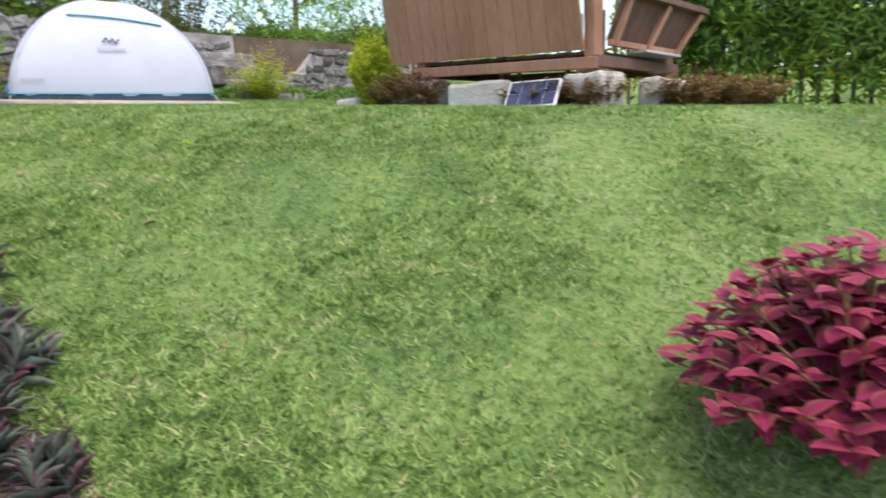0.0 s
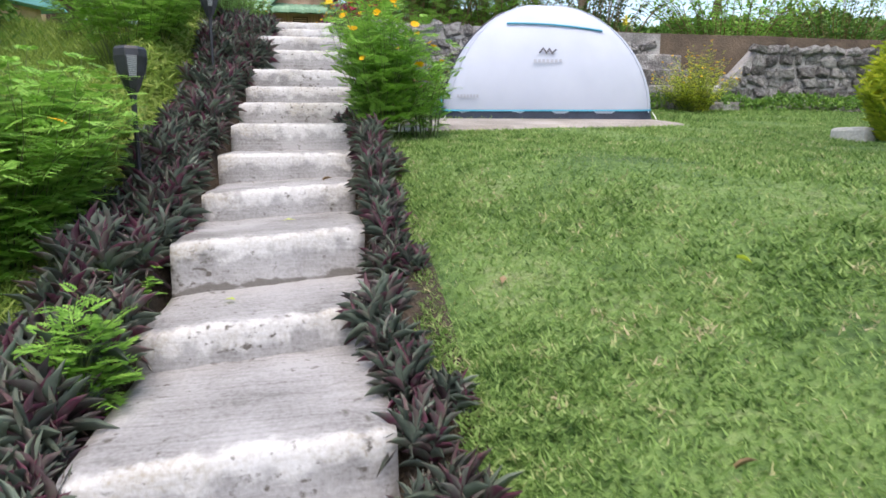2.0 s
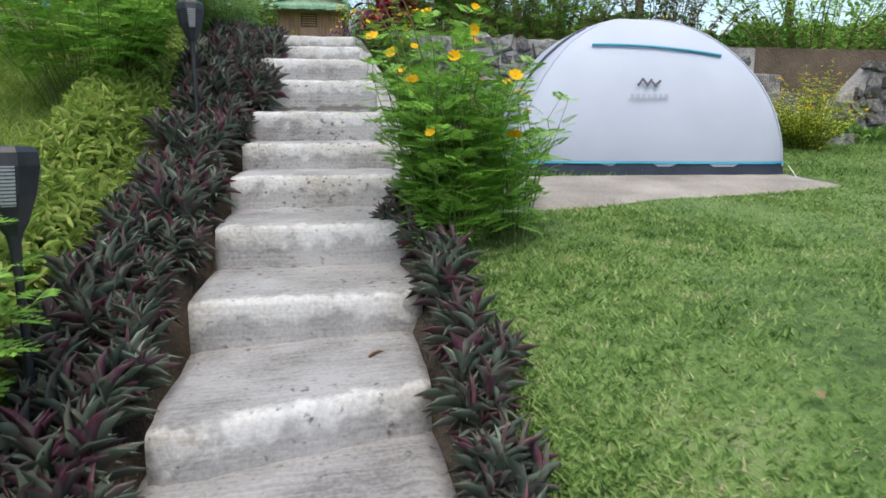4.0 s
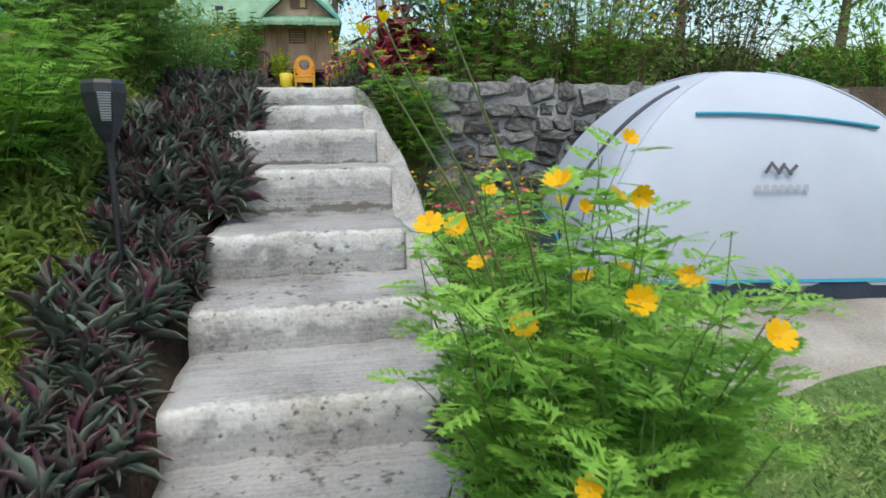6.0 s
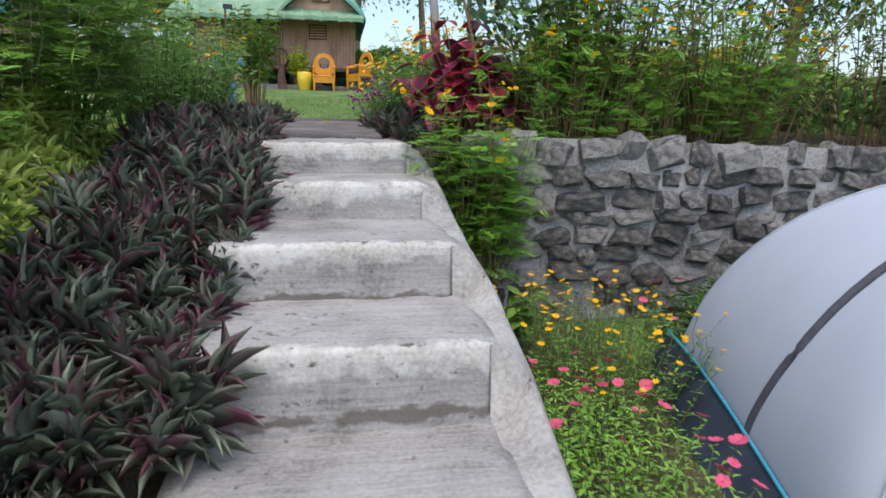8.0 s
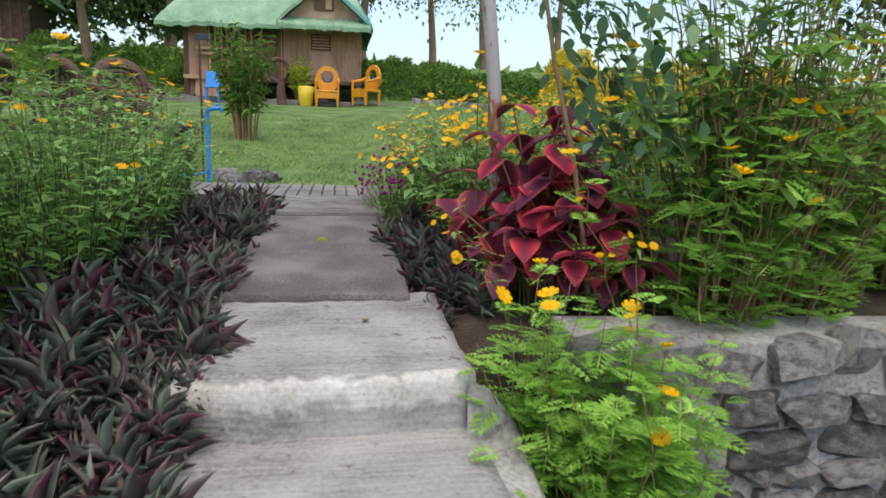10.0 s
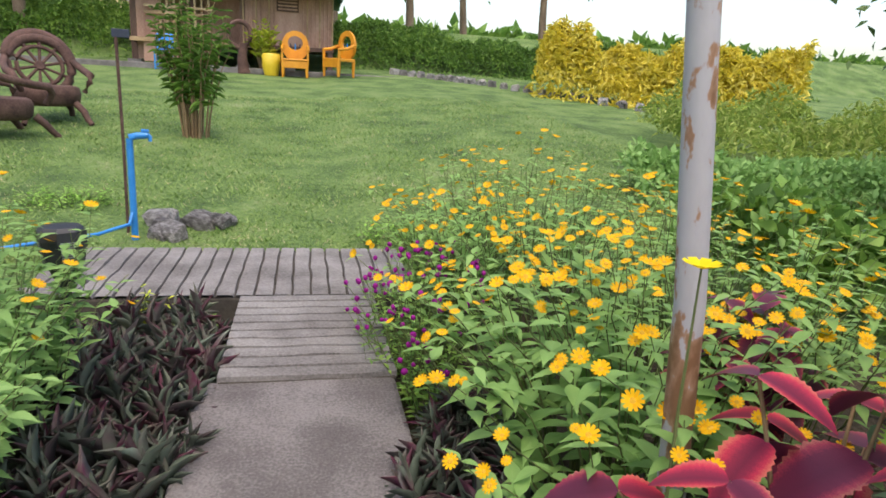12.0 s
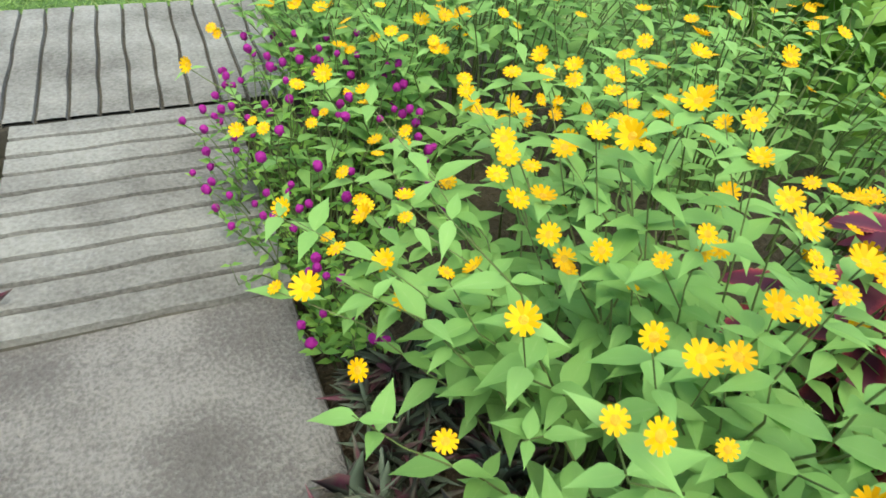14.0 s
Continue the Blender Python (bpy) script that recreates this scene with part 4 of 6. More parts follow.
herb("melampodium", "bushy green melampodium covered in small yellow daisies", "flower bush", 22, (1.3, 15.1), 150, 0.92, 0.35, POINTED, 0.095, 6, M_MELAM, flowers=FL_DAISY, rate=0.6, base_r=(0.5, 0.75), lw=0.45, rise=0.3, start=0.35)
herb("melampodium", "green melampodium with yellow daisies beside the pole", "flower bush", 23, (1.75, 14.2), 110, 0.95, 0.3, POINTED, 0.085, 6, M_MELAM, flowers=FL_DAISY, rate=0.8, base_r=(0.4, 0.6), lw=0.45, rise=0.3, start=0.35)
herb("melampodium", "sprigs of yellow-flowered melampodium among the coleus", "flower bush", 127, (0.95, 12.62), 16, 0.55, 0.3, POINTED, 0.075, 4, M_MELAM, flowers=FL_DAISY, rate=0.85, base_r=(0.12, 0.12), lw=0.45, rise=0.3, start=0.55, arch=1.6, face=(-0.3, -0.5, 0.7))
herb("globe_amaranth", "low globe amaranth with round purple flower heads", "flower bush", 24, (0.62, 14.62), 130, 0.62, 0.18, SMALL, 0.045, 6, M_LEAF, flowers=FL_GLOBE, rate=0.95, base_r=(0.12, 0.48), lw=0.5, start=0.2, thick=0.003)
herb("melampodium", "yellow-flowered melampodium over the border", "flower bush", 25, (-0.95, 13.6), 220, 1.12, 0.28, POINTED, 0.095, 9, M_MELAM, flowers=FL_DAISY, rate=0.22, base_r=(0.28, 1.0), lw=0.45, start=0.3)
herb("melampodium", "yellow-flowered melampodium over the border", "flower bush", 26, (-1.9, 11.8), 110, 0.8, 0.3, POINTED, 0.08, 6, M_LEAF, flowers=FL_DAISY, rate=0.25, base_r=(0.6, 0.9), lw=0.55, start=0.25)
herb("cosmos_plant", "tall feathery yellow cosmos beside the stair", "flower", 31, (0.84, 8.05), 64, 1.12, 0.32, FERN, 0.17, 11, M_BRIGHT, flowers=FL_COSMOS, face=(-0.2, -0.7, 0.5), rate=0.3, base_r=(0.12, 0.25), lw=1.0, rise=0.5, start=0.15)
herb("cosmos_plant", "feathery yellow cosmos beside the stair", "flower", 32, (1.15, 8.2), 24, 0.8, 0.36, FERN, 0.16, 8, M_BRIGHT, flowers=FL_COSMOS, rate=0.3, base_r=(0.2, 0.3), lw=1.0, rise=0.5, start=0.15)
herb("cosmos_plant", "feathery green cosmos at the head of the stair", "flower", 33, (0.95, 11.95), 64, 1.5, 0.24, FERN, 0.17, 10, M_BRIGHT, M_STEMDRY, flowers=FL_COSMOS, rate=0.2, base_r=(0.12, 0.1), lw=1.0, rise=0.2, start=0.45)
herb("cosmos_plant", "yellow cosmos on top of the stone wall", "flower", 34, (1.65, 12.5), 46, 1.4, 0.4, FERN, 0.16, 9, M_BRIGHT, M_STEMDRY, flowers=FL_COSMOS, rate=0.7, base_r=(0.5, 0.25), lw=1.0, rise=0.4, start=0.08, tall_edge=0.65)
herb("cosmos_plant", "yellow cosmos on top of the stone wall", "flower", 35, (2.6, 12.9), 80, 1.3, 0.45, FERN, 0.16, 9, M_BRIGHT, M_STEMDRY, flowers=FL_COSMOS, rate=0.6, base_r=(0.7, 0.3), lw=1.0, rise=0.4, start=0.08, tall_edge=0.5)
herb("cosmos_plant", "large feathery green cosmos beside the lower stair", "flower", 36, (-0.95, 6.5), 110, 1.0, 0.4, FERN, 0.2, 13, M_BRIGHT, base_r=(0.15, 0.4), lw=1.0, rise=0.3, start=0.05, flowers=FL_COSMOS, rate=0.02)
herb("cosmos_plant", "tall feathery cosmos leaning over the border", "flower", 30, (-1.3, 10.1), 55, 1.3, 0.5, FERN, 0.2, 11, M_BRIGHT, base_r=(0.25, 0.5), lw=1.0, rise=0.1, start=0.4, flowers=FL_COSMOS, rate=0.1)
herb("cosmos_plant", "tall feathery cosmos leaning over the border", "flower", 130, (-1.25, 11.9), 60, 1.5, 0.4, FERN, 0.2, 11, M_LEAF, base_r=(0.3, 0.5), lw=1.0, rise=0.2, start=0.3, flowers=FL_COSMOS, rate=0.12)
herb("cosmos_plant", "young feathery cosmos in the border", "flower", 37, (-0.33, 5.35), 9, 0.46, 0.09, FERN, 0.18, 6, M_BRIGHT, base_r=(0.03, 0.03), lw=1.0, rise=0.4, start=0.3)
herb("flower_bed", "pink and green flowering bed beside the stair", "flower bush", 38, (1.08, 10.25), 120, 0.48, 0.15, SMALL, 0.05, 9, M_BRIGHT, flowers=FL_PINK, rate=0.4, base_r=(0.26, 0.6), lw=0.35, start=0.1, thick=0.003)
herb("small_sunflower_bush", "low bush of tiny yellow flowers below the wall", "flower bush", 39, (1.32, 11.1), 130, 0.62, 0.15, SMALL, 0.045, 6, M_LEAF, flowers=FL_SMALL * 2, rate=0.95, base_r=(0.42, 0.42), lw=0.4, start=0.2, thick=0.003)
herb("pink_flower_bush", "grey-green bush with pink flowers before the stone wall", "flower bush", 40, (2.3, 11.65), 40, 0.4, 0.2, LANCE, 0.08, 7, M_BLUEGREEN, flowers=FL_PINK, rate=0.35, base_r=(0.3, 0.15), lw=0.2, start=0.2, thick=0.003)
herb("broad_leaf_weed", "round-leaved green weed at the foot of the wall", "plant", 41, (1.0, 11.75), 12, 0.45, 0.16, HEART, 0.11, 5, M_LEAF, base_r=(0.15, 0.15), lw=0.8, start=0.3, rise=0.2)
herb("shrub", "thin shrub with green heart-shaped leaves", "shrub", 42, (1.62, 12.4), 13, 1.7, 0.3, HEART, 0.085, 12, M_LEAF, M_STEMDRY, base_r=(0.12, 0.06), lw=0.85, start=0.35, rise=-0.1, thick=0.006)
herb("wild_shrub", "tall straggly green shrub above the stone wall", "shrub", 43, (2.1, 12.75), 46, 1.75, 0.5, OVATE, 0.1, 13, M_LEAF, M_STEMDRY, base_r=(0.4, 0.2), lw=0.45, start=0.25, rise=0.1, thick=0.008)
herb("wild_shrub", "tall straggly green shrub above the stone wall", "shrub", 44, (3.0, 13.0), 60, 1.75, 0.8, OVATE, 0.09, 14, M_LEAF, M_STEMDRY, base_r=(0.6, 0.3), lw=0.5, start=0.2, rise=0.1, thick=0.008)
herb("wild_shrub", "dark green shrub above the stone wall", "shrub", 45, (4.6, 13.3), 56, 1.5, 0.8, OVATE, 0.1, 14, M_DARKLEAF, M_STEMDRY, base_r=(0.7, 0.3), lw=0.5, start=0.15, rise=0.1, thick=0.008)
herb("wild_shrub", "leafy dark green shrub beside the coleus", "shrub", 143, (1.8, 12.62), 44, 1.6, 0.4, OVATE, 0.085, 12, M_LEAF, M_STEMDRY, base_r=(0.3, 0.15), lw=0.55, start=0.3, rise=0.0, thick=0.007)
herb("leafy_shrub", "bright green leafy shrub above the stone wall", "shrub", 46, (6.9, 13.2), 60, 1.25, 0.9, OVATE, 0.13, 14, M_BRIGHT, M_STEMDRY, base_r=(0.9, 0.4), lw=0.5, start=0.1, rise=0.2, thick=0.008)
herb("leafy_shrub", "green leafy shrub above the stone wall", "shrub", 47, (9.2, 13.4), 60, 1.3, 0.9, OVATE, 0.13, 12, M_LEAF, M_STEMDRY, base_r=(0.9, 0.5), lw=0.5, start=0.1, rise=0.2, thick=0.008)
herb("golden_bush", "round yellow-green flowering bush before the stone wall", "shrub", 48, (5.15, 11.2), 150, 0.95, 0.45, SMALL, 0.055, 14, M_LIME, M_STEM, flowers=FL_SMALL * 2, rate=0.9, base_r=(0.15, 0.15), lw=0.5, start=0.1, tall_edge=0.55)
herb("golden_shrub", "upright yellow-green feathery shrub by the planter", "shrub", 49, (4.8, 7.75), 190, 0.92, 0.2, LANCE, 0.11, 20, M_LIME, M_STEM, base_r=(0.1, 0.1), lw=0.2, start=0.05, rise=0.9, tall_edge=0.5)
for k, (x, y, h) in enumerate(((4.12, 6.15, 0.42), (4.2, 6.5, 0.38), (4.5, 4.6, 0.3), (4.4, 4.95, 0.24), (5.1, 4.2, 0.34), (5.5, 4.15, 0.32), (6.0, 4.1, 0.32))):
    herb("reddish_shrub", "low reddish-green shrub round the pavilion", "shrub", 50 + k, (x, y), 55, h, 0.2, OVATE, 0.075, 9, M_REDLEAF, M_STEMDRY, base_r=(0.15, 0.15), lw=0.5, start=0.15, rise=0.3, group="shrubs round the pavilion")

for k, (x, y) in enumerate(((-0.30, 5.75), (-0.33, 6.05), (-0.36, 5.35), (-0.3, 6.5))):
    herb("creeping_vine", "small round-leaved yellow-green vine in the border", "plant", 110 + k, (x, y), 5, 0.2, 0.12, HEART, 0.06, 3, M_BRIGHT, base_r=(0.05, 0.08), lw=0.9, start=0.6, rise=0.4, thick=0.002, group="creeping vines")
for k, (x, y) in enumerate(((-0.45, 15.0), (-0.75, 15.05), (-1.1, 14.9))):
    herb("low_weed", "low leafy weeds beside the scored slabs", "plant", 120 + k, (x, y), 40, 0.22, 0.12, SMALL, 0.07, 5, M_LEAF, base_r=(0.16, 0.1), lw=0.5, start=0.2)

# lemon-coloured poppy-like flowers on long stems beside the stair
for k, (x, y, hx, hy, zt, big) in enumerate(((0.80, 8.12, 0.404, 7.979, 3.358, 0.42), (0.78, 8.05, 0.361, 7.924, 3.327, 0.42), (0.82, 8.0, 0.497, 7.881, 3.377, 0.42), (1.11, 8.9, 1.11, 8.9, 2.9, 0.8), (0.77, 12.95, 0.77, 12.95, 4.5, 1.0))):
    g = gz(x, y)
    top = thing("lemon_flower", (x, y, g), "cup-shaped yellow flower on a long thin stem", "flower", "cup flowers")
    dx, dy, h = hx - x, hy - y, zt - g
    part("stem", tube_mesh("stem", [(0, 0, -0.02), (0.15 * dx + 0.01, 0.15 * dy, h * 0.4), (0.55 * dx, 0.55 * dy, h * 0.75), (0.92 * dx, 0.92 * dy, h * 0.95), (dx, dy, h)], [0.004, 0.0035, 0.003, 0.002, 0.0018], 6), M_STEM, top)
    part("bloom", FL_LEMON[1 if big < 1 else 0], M_LEMON, top, "", Matrix.Translation((dx, dy, h)) @ Matrix.Scale(big, 4))

# thin tree stem and painted pole
tr = thing("sapling", (1.14, 12.5, gz(1.14, 12.5)), "thin brown sapling with dull green leaves", "sapling")
trunk = [(0, 0, -0.05), (-0.04, 0, 0.25), (-0.12, 0.0, 0.65), (-0.2, 0.02, 0.95), (-0.29, 0.0, 1.35), (-0.33, 0, 1.9)]
part("trunk", tube_mesh("trunk", trunk, [0.011, 0.0105, 0.0095, 0.008, 0.006, 0.004], 8), M_STEMDRY, tr)
r = np.random.default_rng(60)
pos, fwd = [], []
for i in range(420):
    u = r.uniform(0.4, 1)
    c = np.array([np.interp(u * 5, range(6), [p[k] for p in trunk]) for k in range(3)]) + np.array([abs(r.normal(0, 0.24)) + 0.03, r.normal(0, 0.14), r.normal(0, 0.05)])
    pos.append(c)
    fwd.append((r.normal(0.5, 0.6), r.normal(0, 0.6), r.normal(-0.5, 0.4)))
part("leaves", fast_mesh("leaves", *leaves(OVATE, pos, fwd, 0.075 * r.uniform(0.6, 1.2, 420), 0.045)), M_BLUEGREEN, tr)
tagged(part("pole", tube_mesh("pole", [(0.93, 13.12, 3.5), (0.875, 13.12, 4.38), (0.82, 13.12, 4.84), (0.74, 13.12, 5.5), (0.66, 13.12, 6.2)], [0.031, 0.03, 0.029, 0.028, 0.027], 14), M_POLE), "wooden pole with peeling white paint in the flower bed", "pole")

# ---- solar torch lamps ----


def torch(x, y, top_z, turn):
    g = gz(x, y)
    t = thing("solar_torch_lamp", (x, y, g - 0.03), "black plastic solar torch lamp on a stake in the border", "garden lamp", "torch lamps")
    t.rotation_euler = (0, radians(-2), radians(turn))
    h = top_z - g + 0.03
    part("stake", tube_mesh("stake", [(0, 0, 0), (0, 0, h - 0.36), (0, 0, h - 0.26), (0, 0, h - 0.22)], [0.011, 0.012, 0.016, 0.024], 10), M_BLACK, t)
    prof = [(0.022, -0.235), (0.04, -0.205), (0.068, -0.13), (0.084, -0.05), (0.083, -0.015), (0.07, 0.0), (0.0, 0.004)]
    bm = bmesh.new()
    rings = []
    for rad, z in prof:
        rings.append([bm.verts.new((rad * math.cos(2 * math.pi * (i + 0.5) / 8), rad * math.sin(2 * math.pi * (i + 0.5) / 8), h + z)) for i in range(8)])
    for a, b in zip(rings, rings[1:]):
        for i in range(8):
            bm.faces.new((a[i], a[(i + 1) % 8], b[(i + 1) % 8], b[i]))
    bmesh.ops.remove_doubles(bm, verts=bm.verts, dist=0.0005)
    part("head", bm, M_BLACK, t)
    for k in range(4):
        turn_m = pose(0, 0, 0, 0, 0, 90 * k)
        win = bmesh.new()
        q = [win.verts.new(c) for c in ((0.0595, -0.017, h - 0.155), (0.0595, 0.017, h - 0.155), (0.0765, 0.024, h - 0.05), (0.0765, -0.024, h - 0.05))]
        win.faces.new(q)
        bmesh.ops.transform(win, matrix=turn_m @ Matrix.Translation((0.0035, 0, 0)), verts=win.verts)
        w = part("window", win, M_LENS, t, "pale frosted window")
        for j in range(11):
            u = (j + 0.5) / 11
            part("slat", boxed((0.003, 0.036 + 0.012 * u, 0.003), turn_m @ pose(0.0635 + 0.017 * u, 0, h - 0.155 + 0.105 * u)), M_BLACK, w)
    return t


torch(-0.55, 7.0, 2.57, -70)
torch(-0.52, 9.47, 3.37, -75)
torch(-0.72, 14.6, 4.17, -60)

# ---- tent ----
tent = thing("tent", (2.80, 10.5, gz(2.80, 10.5) + 0.0), "white dome tent with a dark blue groundsheet on the terrace", "tent")
tent.rotation_euler = (radians(5), 0, radians(-10))
HX, HY, HT = 1.07, 0.80, 1.10


def dome(x, y):
    """Height of the tent cloth at the plan place x, y."""
    rr = (abs(x / HX) ** 12 + abs(y / HY) ** 12) ** (1 / 12)
    return HT * max(0.0, 1 - rr ** 2.1) ** 0.56


tb = bmesh.new()
ringn, around = 22, 72
grid = []
for i in range(ringn + 1):
    u = math.sin(math.pi / 2 * i / ringn)
    row = []
    for j in range(around):
        a = 2 * math.pi * j / around
        c, s = math.cos(a), math.sin(a)
        k = u / (abs(c) ** 12 + abs(s) ** 12) ** (1 / 12)
        x, y = HX * k * c, HY * k * s
        wr = 0.010 * noise.noise((x * 3, y * 3, 1)) + 0.006 * math.sin(a * 16) * u ** 3
        row.append(tb.verts.new((x * (1 + 0.3 * wr), y * (1 + wr), 0.07 + dome(x, y) * (1 + wr))))
    grid.append(row)
for a, b in zip(grid[1:], grid[2:]):
    for j in range(around):
        tb.faces.new((a[j], a[(j + 1) % around], b[(j + 1) % around], b[j])).smooth = True
cap = tb.verts.new((0, 0, 0.07 + HT))
for j in range(around):
    tb.faces.new((cap, grid[1][j], grid[1][(j + 1) % around])).smooth = True
bmesh.ops.delete(tb, geom=grid[0], context="VERTS")
part("fly", tb, M_TENT, tent, "white tent cloth")


def rim(z0, z1, grow0, grow1):
    bm = bmesh.new()
    n = 72
    ra, rb = [], []
    for j in range(n):
        a = 2 * math.pi * j / n
        c, s = math.cos(a), math.sin(a)
        k = 1 / (abs(c) ** 12 + abs(s) ** 12) ** (1 / 12)
        w = 0.012 * noise.noise((c * 5, s * 5, z0))
        ra.append(bm.verts.new((HX * k * c * (grow0 + w), HY * k * s * (grow0 + w), z0)))
        rb.append(bm.verts.new((HX * k * c * grow1, HY * k * s * grow1, z1)))
    for j in range(n):
        bm.faces.new((ra[j], ra[(j + 1) % n], rb[(j + 1) % n], rb[j])).smooth = True
    return bm


part("groundsheet", rim(-0.08, 0.10, 1.03, 1.0), M_NAVY, tent, "navy blue groundsheet")
part("piping", rim(0.092, 0.108, 1.012, 1.006), M_CYAN, tent, "blue piping")


def on_tent(pts, rad, name, mat, label="", lift=0.004):
    """A strip sewn along the cloth, through plan places."""
    p = []
    for (xa, ya), (xb, yb) in zip(pts, pts[1:]):
        for t in np.linspace(0, 1, 10):
            x, y = xa + (xb - xa) * t, ya + (yb - ya) * t
            p.append((x, y - lift, 0.07 + dome(x, y) + lift))
    part(name, tube_mesh(name, p[::2], [rad] * len(p[::2]), 6), mat, tent, label)


def front(x, z):
    """The plan place y on the front where the cloth has that height."""
    lo, hi = -HY, 0.0
    for _ in range(40):
        mid = (lo + hi) / 2
        lo, hi = (mid, hi) if dome(x, mid) < z else (lo, mid)
    return lo


def stuck(name, x, z, w, h, mat, label="", turn=0.0):
    """A flat print lying on the front of the tent at x, height z."""
    bm = bmesh.new()
    c, s = math.cos(radians(turn)), math.sin(radians(turn))
    vs = []
    for u, v in ((-w / 2, -h / 2), (w / 2, -h / 2), (w / 2, h / 2), (-w / 2, h / 2)):
        px, pz = x + u * c - v * s, z + u * s + v * c
        vs.append(bm.verts.new((px, front(px, pz) - 0.022, pz + 0.07 + 0.012)))
    bm.faces.new(vs)
    part(name, bm, mat, tent, label)


on_tent([(x, front(x, 0.86 - 0.07 * x - 0.1 * x * x)) for x in np.linspace(-0.42, 0.56, 8)], 0.011, "vent_edge", M_CYAN, "blue vent seam", 0.012)
for i, (dx, dz, t) in enumerate(((-0.055, 0.0, 50), (-0.02, 0.0, -55), (0.01, -0.005, 50), (0.04, -0.008, -50), (0.07, -0.01, 40))):
    stuck("emblem_stroke", dx - 0.03, 0.60 + dz, 0.07, 0.017, M_INK, "dark printed zigzag emblem", t)
for i in range(7):
    stuck("lettering_bar", -0.15 + 0.042 * i, 0.50, 0.028, 0.032, M_INKPALE, "grey printed lettering bar")
for i in range(7):
    stuck("lettering_bar", -0.92 + 0.032 * i, 0.16, 0.022, 0.03, M_INKPALE, "grey printed lettering bar")
on_tent([(-0.42, -0.2), (-0.7, -0.19), (-0.95, -0.16), (-1.03, -0.13), (-1.086, -0.1)], 0.016, "zip_flap", M_INK, "dark zip flap on the tent's side")
flap = bmesh.new()
ea, eb = [], []
for k in range(15):
    t = k / 14
    y = -0.79 + 1.56 * t
    up = 0.06 + 0.11 * math.sin(math.pi * min(1, t * 0.62)) ** 1.3
    ea.append(flap.verts.new((-1.085 + 0.02 * up, y, 0.05 + up)))
    eb.append(flap.verts.new((-1.10 - 0.17 * math.sin(math.pi * min(1, t * 0.7 + 0.04)) ** 0.6, y * 0.96, -0.03 + 0.012 * math.sin(k * 2.1))))
for k in range(14):
    flap.faces.new((ea[k], ea[k + 1], eb[k + 1], eb[k])).smooth = True
part("groundsheet_flap", flap, M_NAVY, tent, "navy blue groundsheet flap")
part("flap_piping", tube_mesh("flap_piping", [(-1.087 + 0.02 * (0.06 + 0.11 * math.sin(math.pi * min(1, k / 14 * 0.62)) ** 1.3), -0.79 + 1.56 * k / 14, 0.055 + 0.06 + 0.11 * math.sin(math.pi * min(1, k / 14 * 0.62)) ** 1.3) for k in range(15)], [0.008] * 15, 6), M_CYAN, tent, "blue piping")
for sx, sy in ((-1, -1), (1, -1), (-1, 1), (1, 1)):
    on_tent([(sx * HX * q, sy * HY * q) for q in (0.12, 0.4, 0.65, 0.85, 0.96)], 0.006, "pole_sleeve", M_TENT, "white sewn pole sleeve", 0.002)
for x in (-1.04, 1.04):
    part("guy_line", tube_mesh("guy_line", [(x, -0.8, 0.08), (x * 1.03, -0.93, -0.02)], [0.004, 0.004], 5), M_ALU, tent, "short pale guy line")

# ---- solar panel ----
sp = thing("solar_module", (4.18, 4.85, gz(4.18, 4.85)), "small dark blue solar panel leaning on the lawn", "solar panel")
tilt = pose(0, 0, 0.10, 0, 0, -68) @ pose(0, 0, 0, 48)
part("rim", boxed((0.40, 0.27, 0.02), tilt, 0.004), M_ALU, sp)
for i in range(4):
    for j in range(2):
        part("cell", boxed((0.088, 0.114, 0.004), tilt @ pose(-0.138 + 0.092 * i, -0.06 + 0.12 * j, 0.0115)), M_CELL, sp)
part("stand", boxed((0.02, 0.02, 0.2), pose(0.085, 0.035, 0.08, 10, 0, -68), 0.003), M_ALU, sp)

# ---- pavilion on concrete blocks ----
PAV = Vector((4.6, 4.62, gz(4.6, 4.62)))
pav = thing("pavilion", PAV, "raised brown wooden pavilion with outward-leaning board walls", "pavilion")


def pav_m(u, w, z):
    """A place on the pavilion: u along the long wall from its near corner, w along the short one, z in the world."""
    d, e = Vector((-0.11, 0.994, 0)), Vector((0.994, 0.11, 0))
    p = d * u + e * w
    return Vector((p.x, p.y, z + 0.06 * u - PAV.z))


def plank(name, a, b, w, t, mat, up=Vector((0, 0, 1)), label=""):
    """A board from a to b, w high, t thick."""
    a, b = Vector(a), Vector(b)
    y = (b - a).normalized()
    x = y.cross(up).normalized()
    z = x.cross(y)
    m = Matrix((x, y, z)).transposed().to_4x4()
    m.translation = (a + b) / 2
    return part(name, boxed((t, (b - a).length, w), m, min(w, t) * 0.12), mat, pav, label)


def leaning_board(a, b, c, d, mat):
    """A wall board through four corners, thick, with a slightly proud edge."""
    bm = bmesh.new()
    n = (b - a).cross(d - a).normalized() * 0.02
    f = [bm.verts.new(v) for v in (a, b, c, d)]
    g = [bm.verts.new(v + n) for v in (a, b, c, d)]
    bm.faces.new(f[::-1])
    bm.faces.new(g)
    for k in range(4):
        bm.faces.new((f[k], f[(k + 1) % 4], g[(k + 1) % 4], g[k]))
    return part("wall_board", bm, mat, pav)


